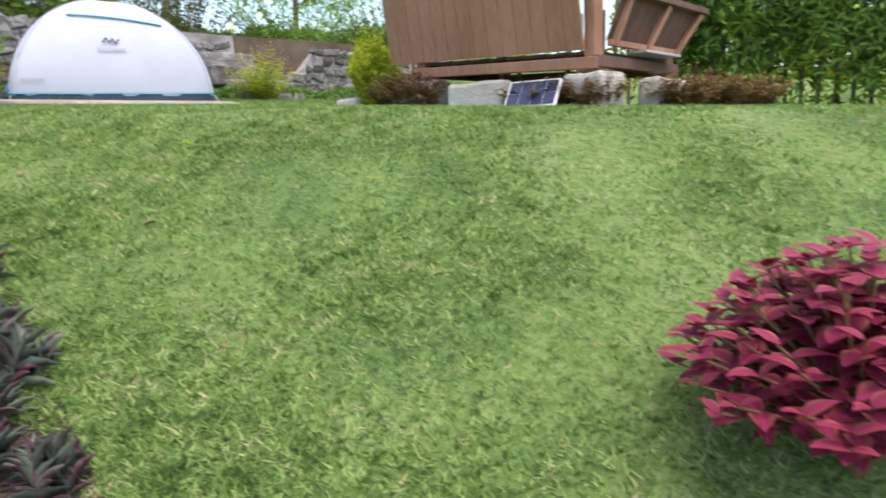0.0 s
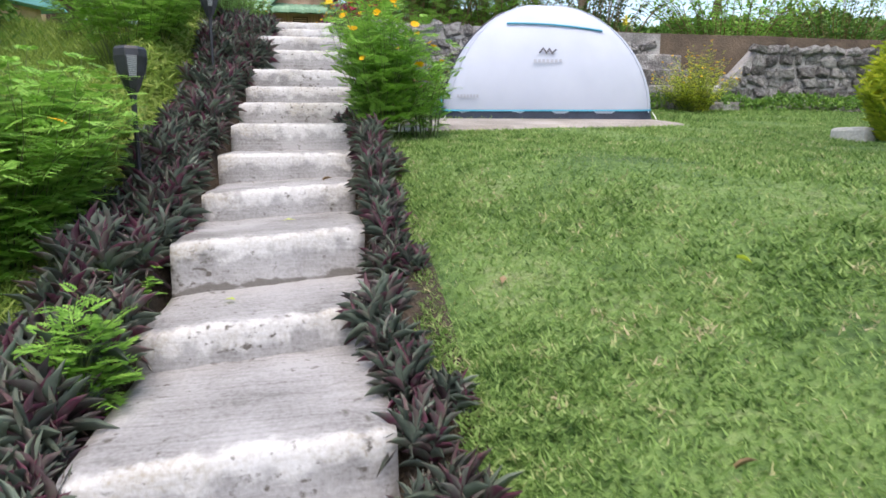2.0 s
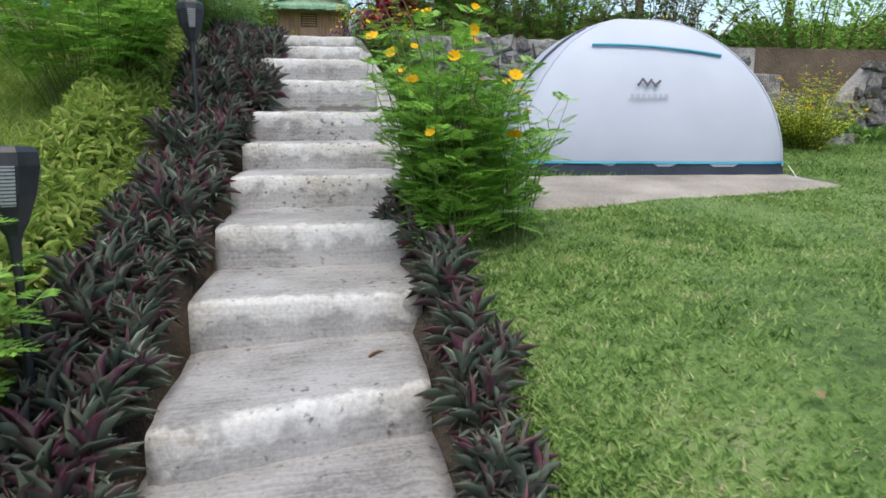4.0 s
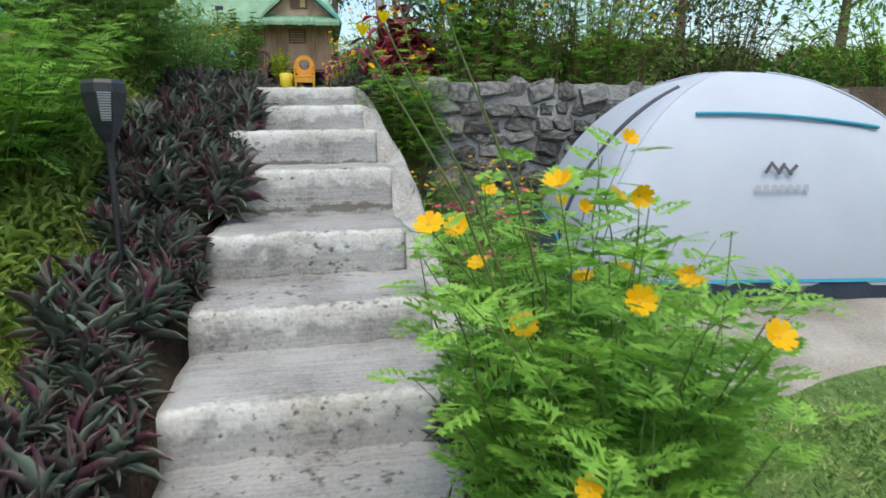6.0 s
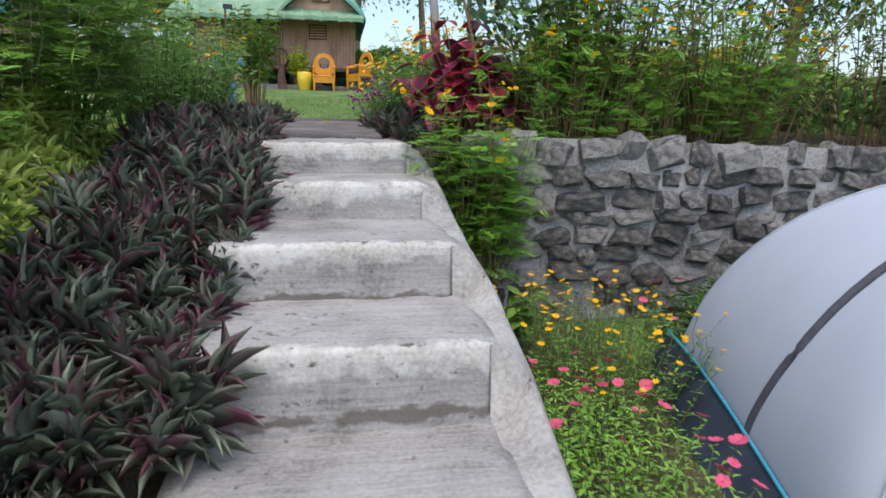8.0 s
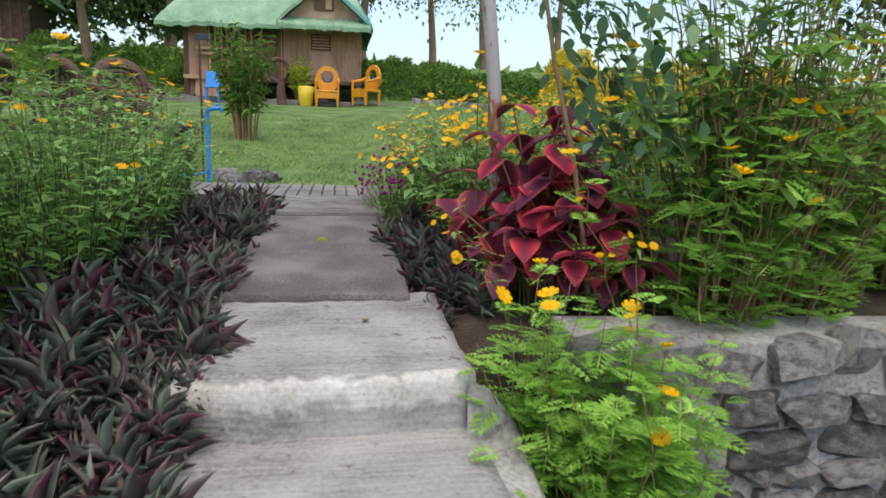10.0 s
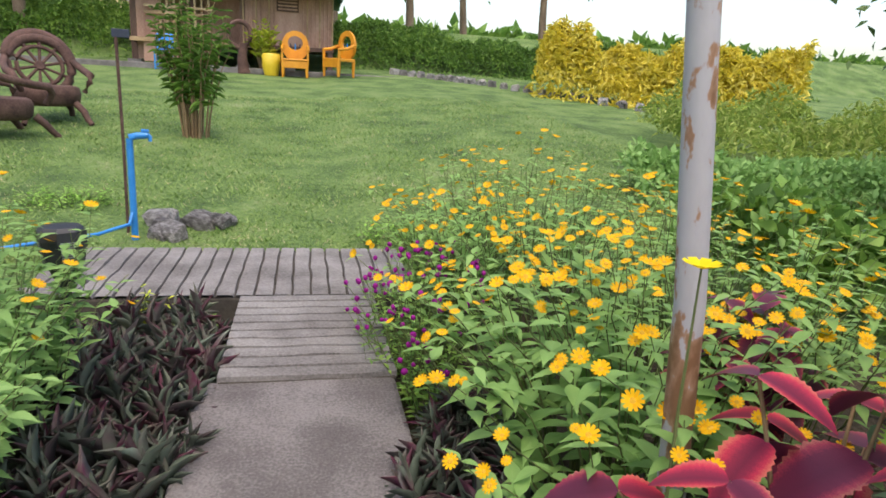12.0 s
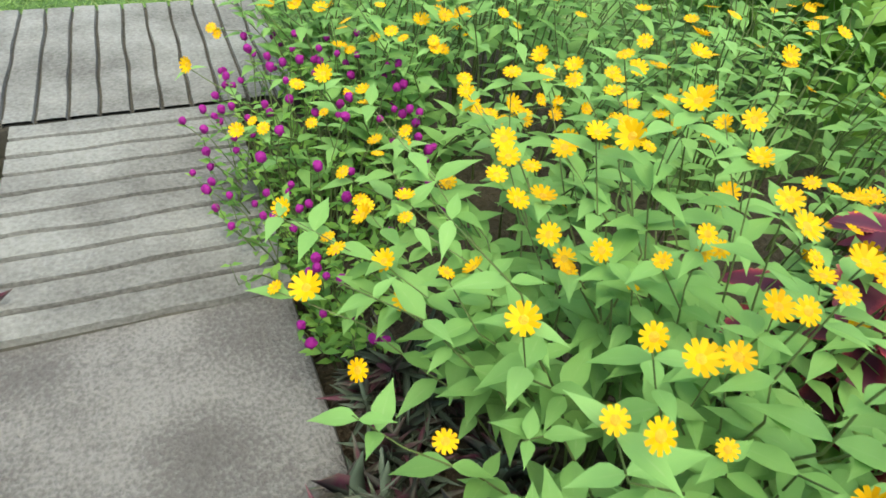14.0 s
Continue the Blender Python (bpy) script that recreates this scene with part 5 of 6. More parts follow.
for u, w in ((0, 0), (1.75, 0), (0, 1.18), (1.75, 1.18)):
    plank("post", pav_m(u, w, 2.08), pav_m(u, w, 3.95), 0.105, 0.105, M_BROWN, Vector((1, 0, 0)))
    gr = gz(*(PAV + pav_m(u, w, 0)).to_2d()) - 0.1
    part("block", displaced(boxed((0.34, 0.34, 2.1 - gr), Matrix.Translation(pav_m(u, w, (2.1 + gr) / 2)) @ pose(0, 0, 0, 0, 0, 6), 0.04), 0.014, 6, 3), M_PALE, pav, "pale concrete footing block")
for w in (-0.06, 1.24):
    plank("beam", pav_m(-0.08, w, 2.175), pav_m(1.82, w, 2.175), 0.085, 0.06, M_BROWN)
for u in (-0.06, 1.81):
    plank("beam", pav_m(u, -0.08, 2.185), pav_m(u, 1.26, 2.185), 0.085, 0.06, M_DARKWOOD)
for i in range(9):
    plank("floor_board", pav_m(0.1 + 0.195 * i, -0.04, 2.25), pav_m(0.1 + 0.195 * i, 1.22, 2.25), 0.025, 0.185, M_DARKWOOD)
for i in range(14):
    a, b = i / 14, (i + 1) / 14 - 0.003

    def lean(t, high):
        return pav_m(0.03 + 2.07 * t - 0.05 * high * t, -0.07 - (0.16 if high else 0.0), 3.06 if high else 2.27)

    leaning_board(lean(b, 0), lean(a, 0), lean(a, 1), lean(b, 1), M_BROWN)
for i in range(9):
    a, b = i / 9, (i + 1) / 9 - 0.004
    leaning_board(pav_m(-0.07, 0.05 + 1.1 * a, 2.34), pav_m(-0.07, 0.05 + 1.1 * b, 2.34), pav_m(-0.2, 0.05 + 1.3 * b, 2.64), pav_m(-0.2, 0.05 + 1.3 * a, 2.64), M_DARKWOOD)
plank("top_rail", pav_m(-0.22, 0.03, 2.66), pav_m(-0.22, 1.42, 2.66), 0.05, 0.13, M_DARKWOOD)
plank("top_rail", pav_m(-0.05, -0.24, 3.08), pav_m(2.1, -0.24, 3.08), 0.05, 0.1, M_BROWN)
plank("seat_rail", pav_m(-0.1, 0.05, 2.32), pav_m(-0.1, 1.15, 2.32), 0.045, 0.04, M_BROWN)
for w in (0.1, 0.62, 1.14):
    plank("brace", pav_m(-0.11, w, 2.3), pav_m(-0.24, w * 1.18, 2.64), 0.05, 0.04, M_BROWN, Vector((0, 1, 0)))
part("ledge", boxed((0.62, 0.16, 0.02), Matrix.Translation(pav_m(-0.13, 0.72, 2.275)) @ pose(0, 0, 0, 0, 0, 6), 0.005), M_LENS, pav, "pale plastic ledge")
for u, z0 in ((0.55, 1.72), (1.05, 1.72)):
    plank("prop", pav_m(u, 0.5, z0), pav_m(u, 0.5, 2.2), 0.035, 0.035, M_GOLDPAINT, Vector((1, 0, 0)), "thin yellow prop under the floor")
rf = bmesh.new()
c = [rf.verts.new(pav_m(u, w, 3.9 - 0.06 * u)) for u, w in ((-0.6, -0.6), (2.35, -0.6), (2.35, 1.8), (-0.6, 1.8))]
tp = rf.verts.new(pav_m(0.87, 0.6, 4.9))
for i in range(4):
    rf.faces.new((c[i], c[(i + 1) % 4], tp))
rf.faces.new(c[::-1])
part("roof", rf, M_ROOF, pav)
for k, (x, y, sx, sz) in enumerate(((4.22, 5.45, 0.55, 0.2), (4.6, 7.95, 0.3, 0.1), (5.2, 4.4, 0.6, 0.22), (4.1, 6.2, 0.3, 0.1))):
    tagged(part("kerb_block", displaced(boxed((sx, 0.16, sz + 0.12), pose(x, y, gz(x, y) + sz / 2 - 0.06, 0, 0, 100 if k != 2 else 8), 0.03), 0.015, 6, 2), M_PALE), "pale concrete kerb block at the lawn's edge", "kerb block", "kerb blocks")

# ---- upper garden: tap, stones, bamboo clump ----
tp = thing("garden_tap", (-1.0, 16.75, gz(-1.0, 16.75)), "bright blue plastic water pipe with a tap", "garden tap")
part("pipe", tube_mesh("pipe", [(0, 0, -0.05), (0, 0, 0.35), (0, 0, 0.70)], [0.022, 0.022, 0.022], 10), M_BLUE, tp)
part("elbow", tube_mesh("elbow", [(0, 0, 0.67), (0.01, 0, 0.71), (0.05, 0, 0.72), (0.12, 0, 0.725)], [0.024, 0.026, 0.024, 0.02], 10), M_BLUE, tp)
part("handle", boxed((0.05, 0.012, 0.02), pose(0.10, 0, 0.755), 0.004), M_BLUE, tp)
part("spout", tube_mesh("spout", [(0.115, 0, 0.73), (0.13, 0, 0.715), (0.13, 0, 0.685)], [0.014, 0.014, 0.012], 8), M_BLUE, tp)
sg = thing("stake_sign", (-1.08, 16.9, gz(-1.08, 16.9)), "thin dark metal stake with a small blue plate", "stake")
part("stake", tube_mesh("stake", [(0, 0, -0.05), (0.005, 0, 0.7), (0, 0, 1.35)], [0.011, 0.011, 0.011], 7), M_RUST, sg)
part("plate", boxed((0.11, 0.02, 0.055), pose(0.03, 0, 1.36), 0.004), M_NAVY, sg, "small dark blue plate")
tagged(part("hose", tube_mesh("hose", [(-1.9, 15.9, 3.66), (-1.5, 16.2, 3.68), (-1.15, 16.45, 3.69), (-1.02, 16.7, 3.7), (-1.0, 16.75, 3.8)], [0.012] * 5, 8), M_BLUE), "thin blue garden hose lying by the tap", "hose")
for k in range(9):
    r = random.Random(k)
    x, y = -0.7 + r.uniform(-0.28, 0.3), 16.95 + r.uniform(-0.2, 0.25)
    ob = new("rock", STONES[k])
    s = r.uniform(0.10, 0.2)
    ob.matrix_world = pose(x, y, gz(x, y) + s * 0.25, r.uniform(-20, 20), r.uniform(-20, 20), r.uniform(0, 360)) @ Matrix.Diagonal((s * 1.3, s, s * 0.7, 1))
    tagged(ob, "rough pale grey rock lying on the upper lawn", "rock", "rocks on the lawn")
herb("bamboo_clump", "slender green bamboo-like clump on the upper lawn", "shrub", 70, (-1.2, 20.8), 34, 1.95, 0.42, LANCE, 0.16, 16, M_LEAF, M_STEMDRY, base_r=(0.16, 0.14), lw=0.2, start=0.3, rise=0.1, thick=0.012, tall_edge=0.2)
herb("yellow_shrub", "thin yellow-green shrub by the drain", "plant", 71, (-0.55, 15.1), 9, 0.34, 0.09, SMALL, 0.06, 8, M_LIME, base_r=(0.04, 0.04), lw=0.45, start=0.25)
for k, (x, y) in enumerate(((-1.7, 17.6), (-2.2, 16.4), (0.9, 16.6))):
    herb("low_weed", "low leafy weeds at the edge of the lawn", "plant", 72 + k, (x, y), 40, 0.18, 0.15, SMALL, 0.06, 5, M_BRIGHT, base_r=(0.3, 0.2), lw=0.5, start=0.2)

# ---- bamboo hut ----
HY0 = 31.0
hut = thing("bamboo_hut", (-1.7, HY0, gz(-1.7, HY0)), "small bamboo hut on stilts with a green roof and porch", "hut")
HZ = gz(-1.7, HY0)


def hut_box(name, x0, x1, y0, y1, z0, z1, mat, parent=None, label="", bevel=0.0):
    return part(name, boxed((x1 - x0, y1 - y0, z1 - z0), pose((x0 + x1) / 2 + 1.7, (y0 + y1) / 2 - HY0, (z0 + z1) / 2 - HZ), bevel), mat, parent or hut, label)


FL = 5.42
for x in (-4.2, -2.8, -1.5, -0.3, 0.8):
    for y in (31.05, 33.6):
        hut_box("post", x - 0.07, x + 0.07, y - 0.07, y + 0.07, HZ - 0.1, 6.95 if x < -1.4 else FL, M_DARKWOOD)
        hut_box("footing", x - 0.17, x + 0.17, y - 0.17, y + 0.17, HZ - 0.1, HZ + 0.14, M_SLAB, None, "pale concrete footing")
hut_box("floor", -4.3, 0.9, 30.95, 33.8, FL - 0.1, FL, M_DARKWOOD)
w = hut_box("front_wall", -1.5, 0.87, 31.0, 31.08, FL, 6.9, M_SAWALI, None, "woven bamboo wall")
for i in range(22):
    x = -1.48 + 2.33 * i / 21
    if not (-0.66 < x < 0.0):
        part("slat", tube_mesh("slat", [(x + 1.7, -0.02, FL - HZ - 0.1), (x + 1.7, -0.02, 6.88 - HZ)], [0.022, 0.022], 6), M_SAWALI if i % 3 else M_BAMBOO, w)
hut_box("side_wall", 0.8, 0.88, 31.08, 33.8, FL, 6.9, M_SAWALI)
hut_box("back_wall", -4.25, 0.87, 33.7, 33.78, FL, 6.9, M_SAWALI)
hut_box("inner_wall", -1.55, -1.47, 31.08, 33.7, FL, 6.9, M_SAWALI)
hut_box("porch_wall", -4.28, -3.6, 31.0, 31.06, FL - 0.55, 6.85, M_SAWALI, None, "woven bamboo wall panel")
hut_box("porch_wall", -2.6, -1.52, 31.9, 31.96, FL, 6.85, M_SAWALI, None, "woven bamboo wall panel")
wd = hut_box("window", -0.62, -0.04, 30.94, 30.99, 6.3, 6.76, M_DARKWOOD, None, "dark louvred window")
for i in range(5):
    hut_box("louvre", -0.58, -0.08, 30.90, 30.95, 6.34 + 0.085 * i, 6.375 + 0.085 * i, M_SAWALI, wd)
hut_box("rail", -3.9, -2.2, 30.8, 30.88, 6.0, 6.07, M_BAMBOO, None, "bamboo porch rail")
hut_box("rail", -3.9, -2.2, 30.8, 30.88, 6.16, 6.22, M_BAMBOO, None, "bamboo porch rail")
hut_box("porch_deck", -4.2, -1.7, 30.5, 31.1, FL - 0.12, FL - 0.02, M_BAMBOO, None, "bamboo porch deck")
for i in range(8):
    hut_box("baluster", -3.55 + 0.17 * i, -3.50 + 0.17 * i, 30.86, 30.9, FL, 6.85, M_BAMBOO, None, "thin bamboo upright")
hut_box("skirting", -3.9, -2.2, 30.6, 30.66, HZ + 0.1, FL - 0.1, M_SAWALI, None, "woven skirting panel")


def roof_slope(name, pts, mat, label=""):
    """A thick thatch-like slope through four corners, with ragged ridges."""
    bm = bmesh.new()
    p = [Vector(q) - Vector((-1.7, HY0, HZ)) for q in pts]
    n, m = 28, 10
    g = [[None] * (m + 1) for _ in range(n + 1)]
    for a in range(n + 1):
        for b in range(m + 1):
            u, t = a / n, b / m
            c = (p[0] * (1 - u) + p[1] * u) * (1 - t) + (p[3] * (1 - u) + p[2] * u) * t
            c = c + Vector((0, 0, 0.03 * noise.noise(c * 3) + 0.02 * (a % 2)))
            if b == 0:
                c.z -= 0.05 + 0.05 * noise.noise(c * 9)
            g[a][b] = bm.verts.new(c)
    for a in range(n):
        for b in range(m):
            bm.faces.new((g[a][b], g[a + 1][b], g[a + 1][b + 1], g[a][b + 1]))
    r = bmesh.ops.extrude_face_region(bm, geom=bm.faces[:])
    bmesh.ops.translate(bm, vec=(0, 0, -0.12), verts=[v for v in r["geom"] if isinstance(v, bmesh.types.BMVert)])
    part(name, bm, mat, hut, label)


roof_slope("roof_front", [(-4.9, 30.35, 6.86), (1.15, 30.45, 7.0), (0.2, 32.4, 9.0), (-3.4, 32.4, 9.0)], M_ROOF, "pale green roof slope")
roof_slope("roof_left", [(-4.9, 34.4, 6.86), (-4.9, 30.35, 6.86), (-3.4, 32.4, 9.0), (-3.4, 32.4, 9.0)], M_ROOF)
roof_slope("roof_right", [(1.2, 30.4, 7.0), (1.2, 34.4, 7.0), (0.2, 32.4, 9.0), (0.2, 32.4, 9.0)], M_TEAL, "teal-green roof slope")
roof_slope("roof_back", [(1.2, 34.4, 6.9), (-4.9, 34.4, 6.9), (-3.4, 32.4, 9.0), (0.2, 32.4, 9.0)], M_ROOF)
roof_slope("gable_left", [(-1.55, 30.1, 7.02), (-1.5, 32.0, 7.5), (-0.25, 32.2, 8.35), (-0.25, 30.1, 8.2)], M_ROOF, "green gable slope")
roof_slope("gable_right", [(1.15, 32.0, 7.5), (1.15, 30.1, 7.02), (-0.25, 30.1, 8.2), (-0.25, 32.2, 8.35)], M_TEAL, "teal gable slope")
roof_slope("gable_eave", [(-1.5, 30.0, 6.93), (1.1, 30.0, 6.93), (1.0, 30.5, 7.16), (-1.4, 30.5, 7.16)], M_ROOF, "green eave strip")
gb = bmesh.new()
gb.faces.new([gb.verts.new((x + 1.7, 30.5 - HY0, z - HZ)) for x, z in ((-1.35, 7.1), (0.95, 7.1), (-0.22, 8.1))])
part("gable_wall", gb, M_SAWALI, hut, "brown gable panel")
gw = hut_box("gable_window", -0.5, 0.05, 30.44, 30.49, 7.38, 7.78, M_DARKWOOD, None, "small dark gable window")
hut_box("shutter", -0.18, 0.0, 30.41, 30.44, 7.40, 7.76, M_BAMBOO, gw)

# ---- orange chairs before the hut ----


def throne(x, y, turn):
    """A carved orange wooden armchair with a round back opening."""
    g = gz(x, y)
    c = thing("garden_chair", (x, y, g), "bright orange carved wooden chair with a round back before the hut", "chair", "orange chairs")
    c.rotation_euler = (0, 0, radians(turn))
    part("seat", boxed((0.66, 0.55, 0.08), pose(0, 0, 0.42), 0.02), M_ORANGE, c)
    part("apron", boxed((0.66, 0.05, 0.2), pose(0, -0.25, 0.33), 0.01), M_ORANGE, c)
    for sx in (-0.3, 0.3):
        for sy in (-0.24, 0.24):
            part("leg", tube_mesh("leg", [(sx, sy, 0), (sx * 0.97, sy, 0.2), (sx, sy, 0.4)], [0.03, 0.04, 0.045], 8), M_ORANGE, c)
        part("armrest", tube_mesh("armrest", [(sx * 1.08, -0.28, 0.66), (sx * 1.1, 0, 0.70), (sx * 1.05, 0.26, 0.80)], [0.035, 0.04, 0.035], 8), M_ORANGE, c)
        part("arm_post", boxed((0.05, 0.06, 0.28), pose(sx * 1.05, -0.24, 0.54), 0.01), M_ORANGE, c)
    bm = bmesh.new()
    n = 28
    outer, inner = [], []
    for i in range(n + 1):
        a = math.pi * 2 * i / n
        o = Vector((0.34 * math.cos(a), 0, 0.78 + (0.38 if math.sin(a) > 0 else 0.36) * math.sin(a)))
        outer.append(o)
        inner.append(Vector((0.19 * math.cos(a), 0, 0.86 + 0.17 * math.sin(a))))
    for i in range(n):
        q = [outer[i], outer[i + 1], inner[i + 1], inner[i]]
        f = [bm.verts.new(v + Vector((0, 0.23, 0))) for v in q]
        b = [bm.verts.new(v + Vector((0, 0.29, 0))) for v in q]
        for p in ((f[0], f[1], f[2], f[3]), (b[3], b[2], b[1], b[0]), (f[0], b[0], b[1], f[1]), (f[2], b[2], b[3], f[3])):
            bm.faces.new(p)
    bmesh.ops.remove_doubles(bm, verts=bm.verts, dist=0.0005)
    part("backrest", bm, M_ORANGE, c)
    for k in (-0.09, 0, 0.09):
        part("spindle", tube_mesh("spindle", [(k, 0.26, 0.68), (k * 1.4, 0.26, 0.84)], [0.02, 0.02], 6), M_BLUE if k == 0 else M_BLACK, c, "dark painted spindle")
    return c


throne(-0.12, 29.75, 0)
throne(0.98, 29.65, -55)
bn = thing("planter_tub", (-0.72, 29.9, gz(-0.72, 29.9)), "yellow tub beside the orange chair", "tub")
part("body", tube_mesh("body", [(0, 0, 0), (0, 0, 0.2), (0, 0, 0.5), (0, 0, 0.55)], [0.17, 0.22, 0.24, 0.2], 14), M_YELLOWP, bn)
wh = thing("wooden_figure_post", (-1.5, 30.1, gz(-1.5, 30.1)), "brown carved wooden ring on a post", "ornament")
part("post", tube_mesh("post", [(0.1, 0, 0), (0.05, 0, 0.4), (0.1, 0, 0.75)], [0.17, 0.12, 0.1], 9), M_RUST, wh)
part("ring", tube_mesh("ring", [(0.27 * math.cos(a), 0, 0.95 + 0.32 * math.sin(a)) for a in np.linspace(0, 6.283, 18)], [0.06] * 18, 8), M_RUST, wh)
herb("dry_grass_tuft", "dry yellow ornamental grass by the hut", "plant", 80, (-0.9, 30.3), 26, 1.5, 0.35, LANCE, 0.3, 5, M_LIME, M_STEMDRY, base_r=(0.12, 0.1), lw=0.06, start=0.4, rise=1.0, thick=0.008)
blu = thing("blue_chair", (-3.3, 29.9, gz(-3.3, 29.9)), "small blue plastic chair by the porch", "chair")
part("seat", boxed((0.42, 0.4, 0.05), pose(0, 0, 0.42), 0.02), M_BLUE, blu)
part("backrest", boxed((0.42, 0.04, 0.42), pose(0, 0.2, 0.66, -8), 0.02), M_BLUE, blu)
for sx in (-0.17, 0.17):
    for sy in (-0.16, 0.16):
        part("leg", boxed((0.04, 0.04, 0.42), pose(sx, sy, 0.21), 0.008), M_BLUE, blu)
tagged(part("kerb", displaced(boxed((16, 0.3, 0.16), pose(-5, 30.2, gz(-5, 30.2) + 0.05), 0.02), 0.02, 2, 3), M_SLAB), "low pale concrete kerb before the hut", "kerb", "", "structure")

# ---- dark wooden seats on the upper lawn ----
def ring_points(cx, cy, cz, rx, rz, n=26, lean=0.0):
    return [(cx + rx * math.cos(a), cy + lean * rz * math.sin(a), cz + rz * math.sin(a)) for a in np.linspace(0, 2 * math.pi, n)]


def drum(profile, squash=1.0, segs=20):
    """A turned body from (radius, height) pairs."""
    bm = bmesh.new()
    rings = [[bm.verts.new((r * math.cos(2 * math.pi * i / segs), squash * r * math.sin(2 * math.pi * i / segs), z)) for i in range(segs)] for r, z in profile]
    for a, b in zip(rings, rings[1:]):
        for i in range(segs):
            bm.faces.new((a[i], a[(i + 1) % segs], b[(i + 1) % segs], b[i])).smooth = True
    bm.faces.new(rings[0][::-1])
    bm.faces.new(rings[-1])
    return bm


def wheel_seat(x, y, turn, size=1.0):
    """A round-backed armchair: spoked wheel back, hooped arms, drum seat, bent legs."""
    c = thing("wooden_armchair", (x, y, gz(x, y)), "dark brown wooden armchair with a round spoked back on the lawn", "chair", "dark wooden seats")
    c.rotation_euler = (0, 0, radians(turn))
    c.scale = (size, size, size)
    part("seat", drum([(0.30, 0.20), (0.35, 0.24), (0.37, 0.34), (0.35, 0.42), (0.31, 0.44)], 0.9), M_RUST, c)
    back = part("backrest", tube_mesh("backrest", ring_points(0, 0.30, 0.66, 0.35, 0.33, 28, 0.35), [0.055] * 28, 8), M_RUST, c)
    part("inner_ring", tube_mesh("inner_ring", ring_points(0, 0.29, 0.66, 0.25, 0.23, 24, 0.35), [0.028] * 24, 6), M_RUST, back)
    part("hub", drum([(0.05, -0.03), (0.07, 0.0), (0.05, 0.03)], 1.0, 10), M_RUST, back, "", pose(0, 0.30, 0.66, 70))
    for k in range(10):
        a = 2 * math.pi * k / 10 + 0.2
        part("spoke", tube_mesh("spoke", [(0.05 * math.cos(a), 0.30 + 0.35 * 0.05 * math.sin(a), 0.66 + 0.05 * math.sin(a)), (0.33 * math.cos(a), 0.30 + 0.35 * 0.31 * math.sin(a), 0.66 + 0.31 * math.sin(a))], [0.018, 0.024], 6), M_RUST, back)
    part("hood", tube_mesh("hood", [(0.37 * math.cos(a), 0.34 - 0.05 * math.cos(2 * a) + 0.33 * 0.35 * math.sin(a), 0.68 + 0.36 * math.sin(a)) for a in np.linspace(0.1, 3.04, 16)], [0.05 + 0.02 * math.sin(math.pi * k / 15) for k in range(16)], 8), M_RUST, c, "thick bent rim over the back")
    for sx in (-1, 1):
        part("armrest", tube_mesh("armrest", [(sx * 0.36, 0.34, 0.74), (sx * 0.41, 0.12, 0.66), (sx * 0.43, -0.14, 0.60), (sx * 0.41, -0.34, 0.58), (sx * 0.38, -0.39, 0.50), (sx * 0.33, -0.34, 0.38)], [0.045, 0.042, 0.042, 0.045, 0.04, 0.035], 8), M_RUST, c)
        for sy, out in ((-0.26, -0.14), (0.24, 0.12)):
            part("leg", tube_mesh("leg", [(sx * 0.24, sy, 0.24), (sx * 0.31, sy + out * 0.5, 0.15), (sx * 0.33, sy + out, 0.06), (sx * 0.36, sy + out * 1.4, 0.0)], [0.045, 0.04, 0.035, 0.03], 8), M_RUST, c)
    return c


wheel_seat(-3.22, 20.35, 140)
wheel_seat(-3.1, 21.5, 30, 1.05)
wheel_seat(-4.85, 20.5, -110)
tbl = thing("wooden_table", (-4.02, 20.9, gz(-4.02, 20.9)), "low dark brown wooden table with bent legs on the lawn", "table")
part("tabletop", drum([(0.40, 0.50), (0.43, 0.515), (0.43, 0.545), (0.40, 0.555)]), M_RUST, tbl)
part("shelf", drum([(0.24, 0.13), (0.26, 0.14), (0.26, 0.16), (0.24, 0.17)]), M_RUST, tbl)
for k in range(4):
    a = math.pi / 4 + math.pi / 2 * k
    part("leg", tube_mesh("leg", [(r_ * math.cos(a), r_ * math.sin(a), z_) for r_, z_ in ((0.34, 0.5), (0.2, 0.36), (0.19, 0.22), (0.3, 0.05), (0.36, 0.0))], [0.03] * 5, 7), M_RUST, tbl)

# ---- second hut and bank behind ----


def small_hut(x, y, turn, w, d, wall, roof, label):
    g = gz(x, y)
    h = thing("hut", (x, y, g), label, "hut")
    h.rotation_euler = (0, 0, radians(turn))
    part("wall", boxed((w, d, 1.9), pose(0, 0, 1.0), 0.02), wall, h)
    for i in range(int(w / 0.3)):
        part("board", boxed((0.05, 0.04, 1.85), pose(-w / 2 + 0.15 + 0.3 * i, -d / 2 - 0.015, 1.0), 0.005), M_DARKWOOD, h)
    part("door", boxed((0.8, 0.05, 1.6), pose(w * 0.15, -d / 2 - 0.03, 0.85), 0.01), M_BAMBOO, h, "pale bamboo door")
    bm = bmesh.new()
    a, b, t = w / 2 + 0.5, d / 2 + 0.6, 3.5
    v = [bm.verts.new(c) for c in ((-a, -b, 1.75), (a, -b, 1.75), (a, b, 1.75), (-a, b, 1.75), (-a * 0.75, 0, t), (a * 0.75, 0, t))]
    for f in ((0, 1, 5, 4), (2, 3, 4, 5), (1, 2, 5), (3, 0, 4), (3, 2, 1, 0)):
        bm.faces.new([v[i] for i in f])
    part("roof", bm, roof, h)
    return h


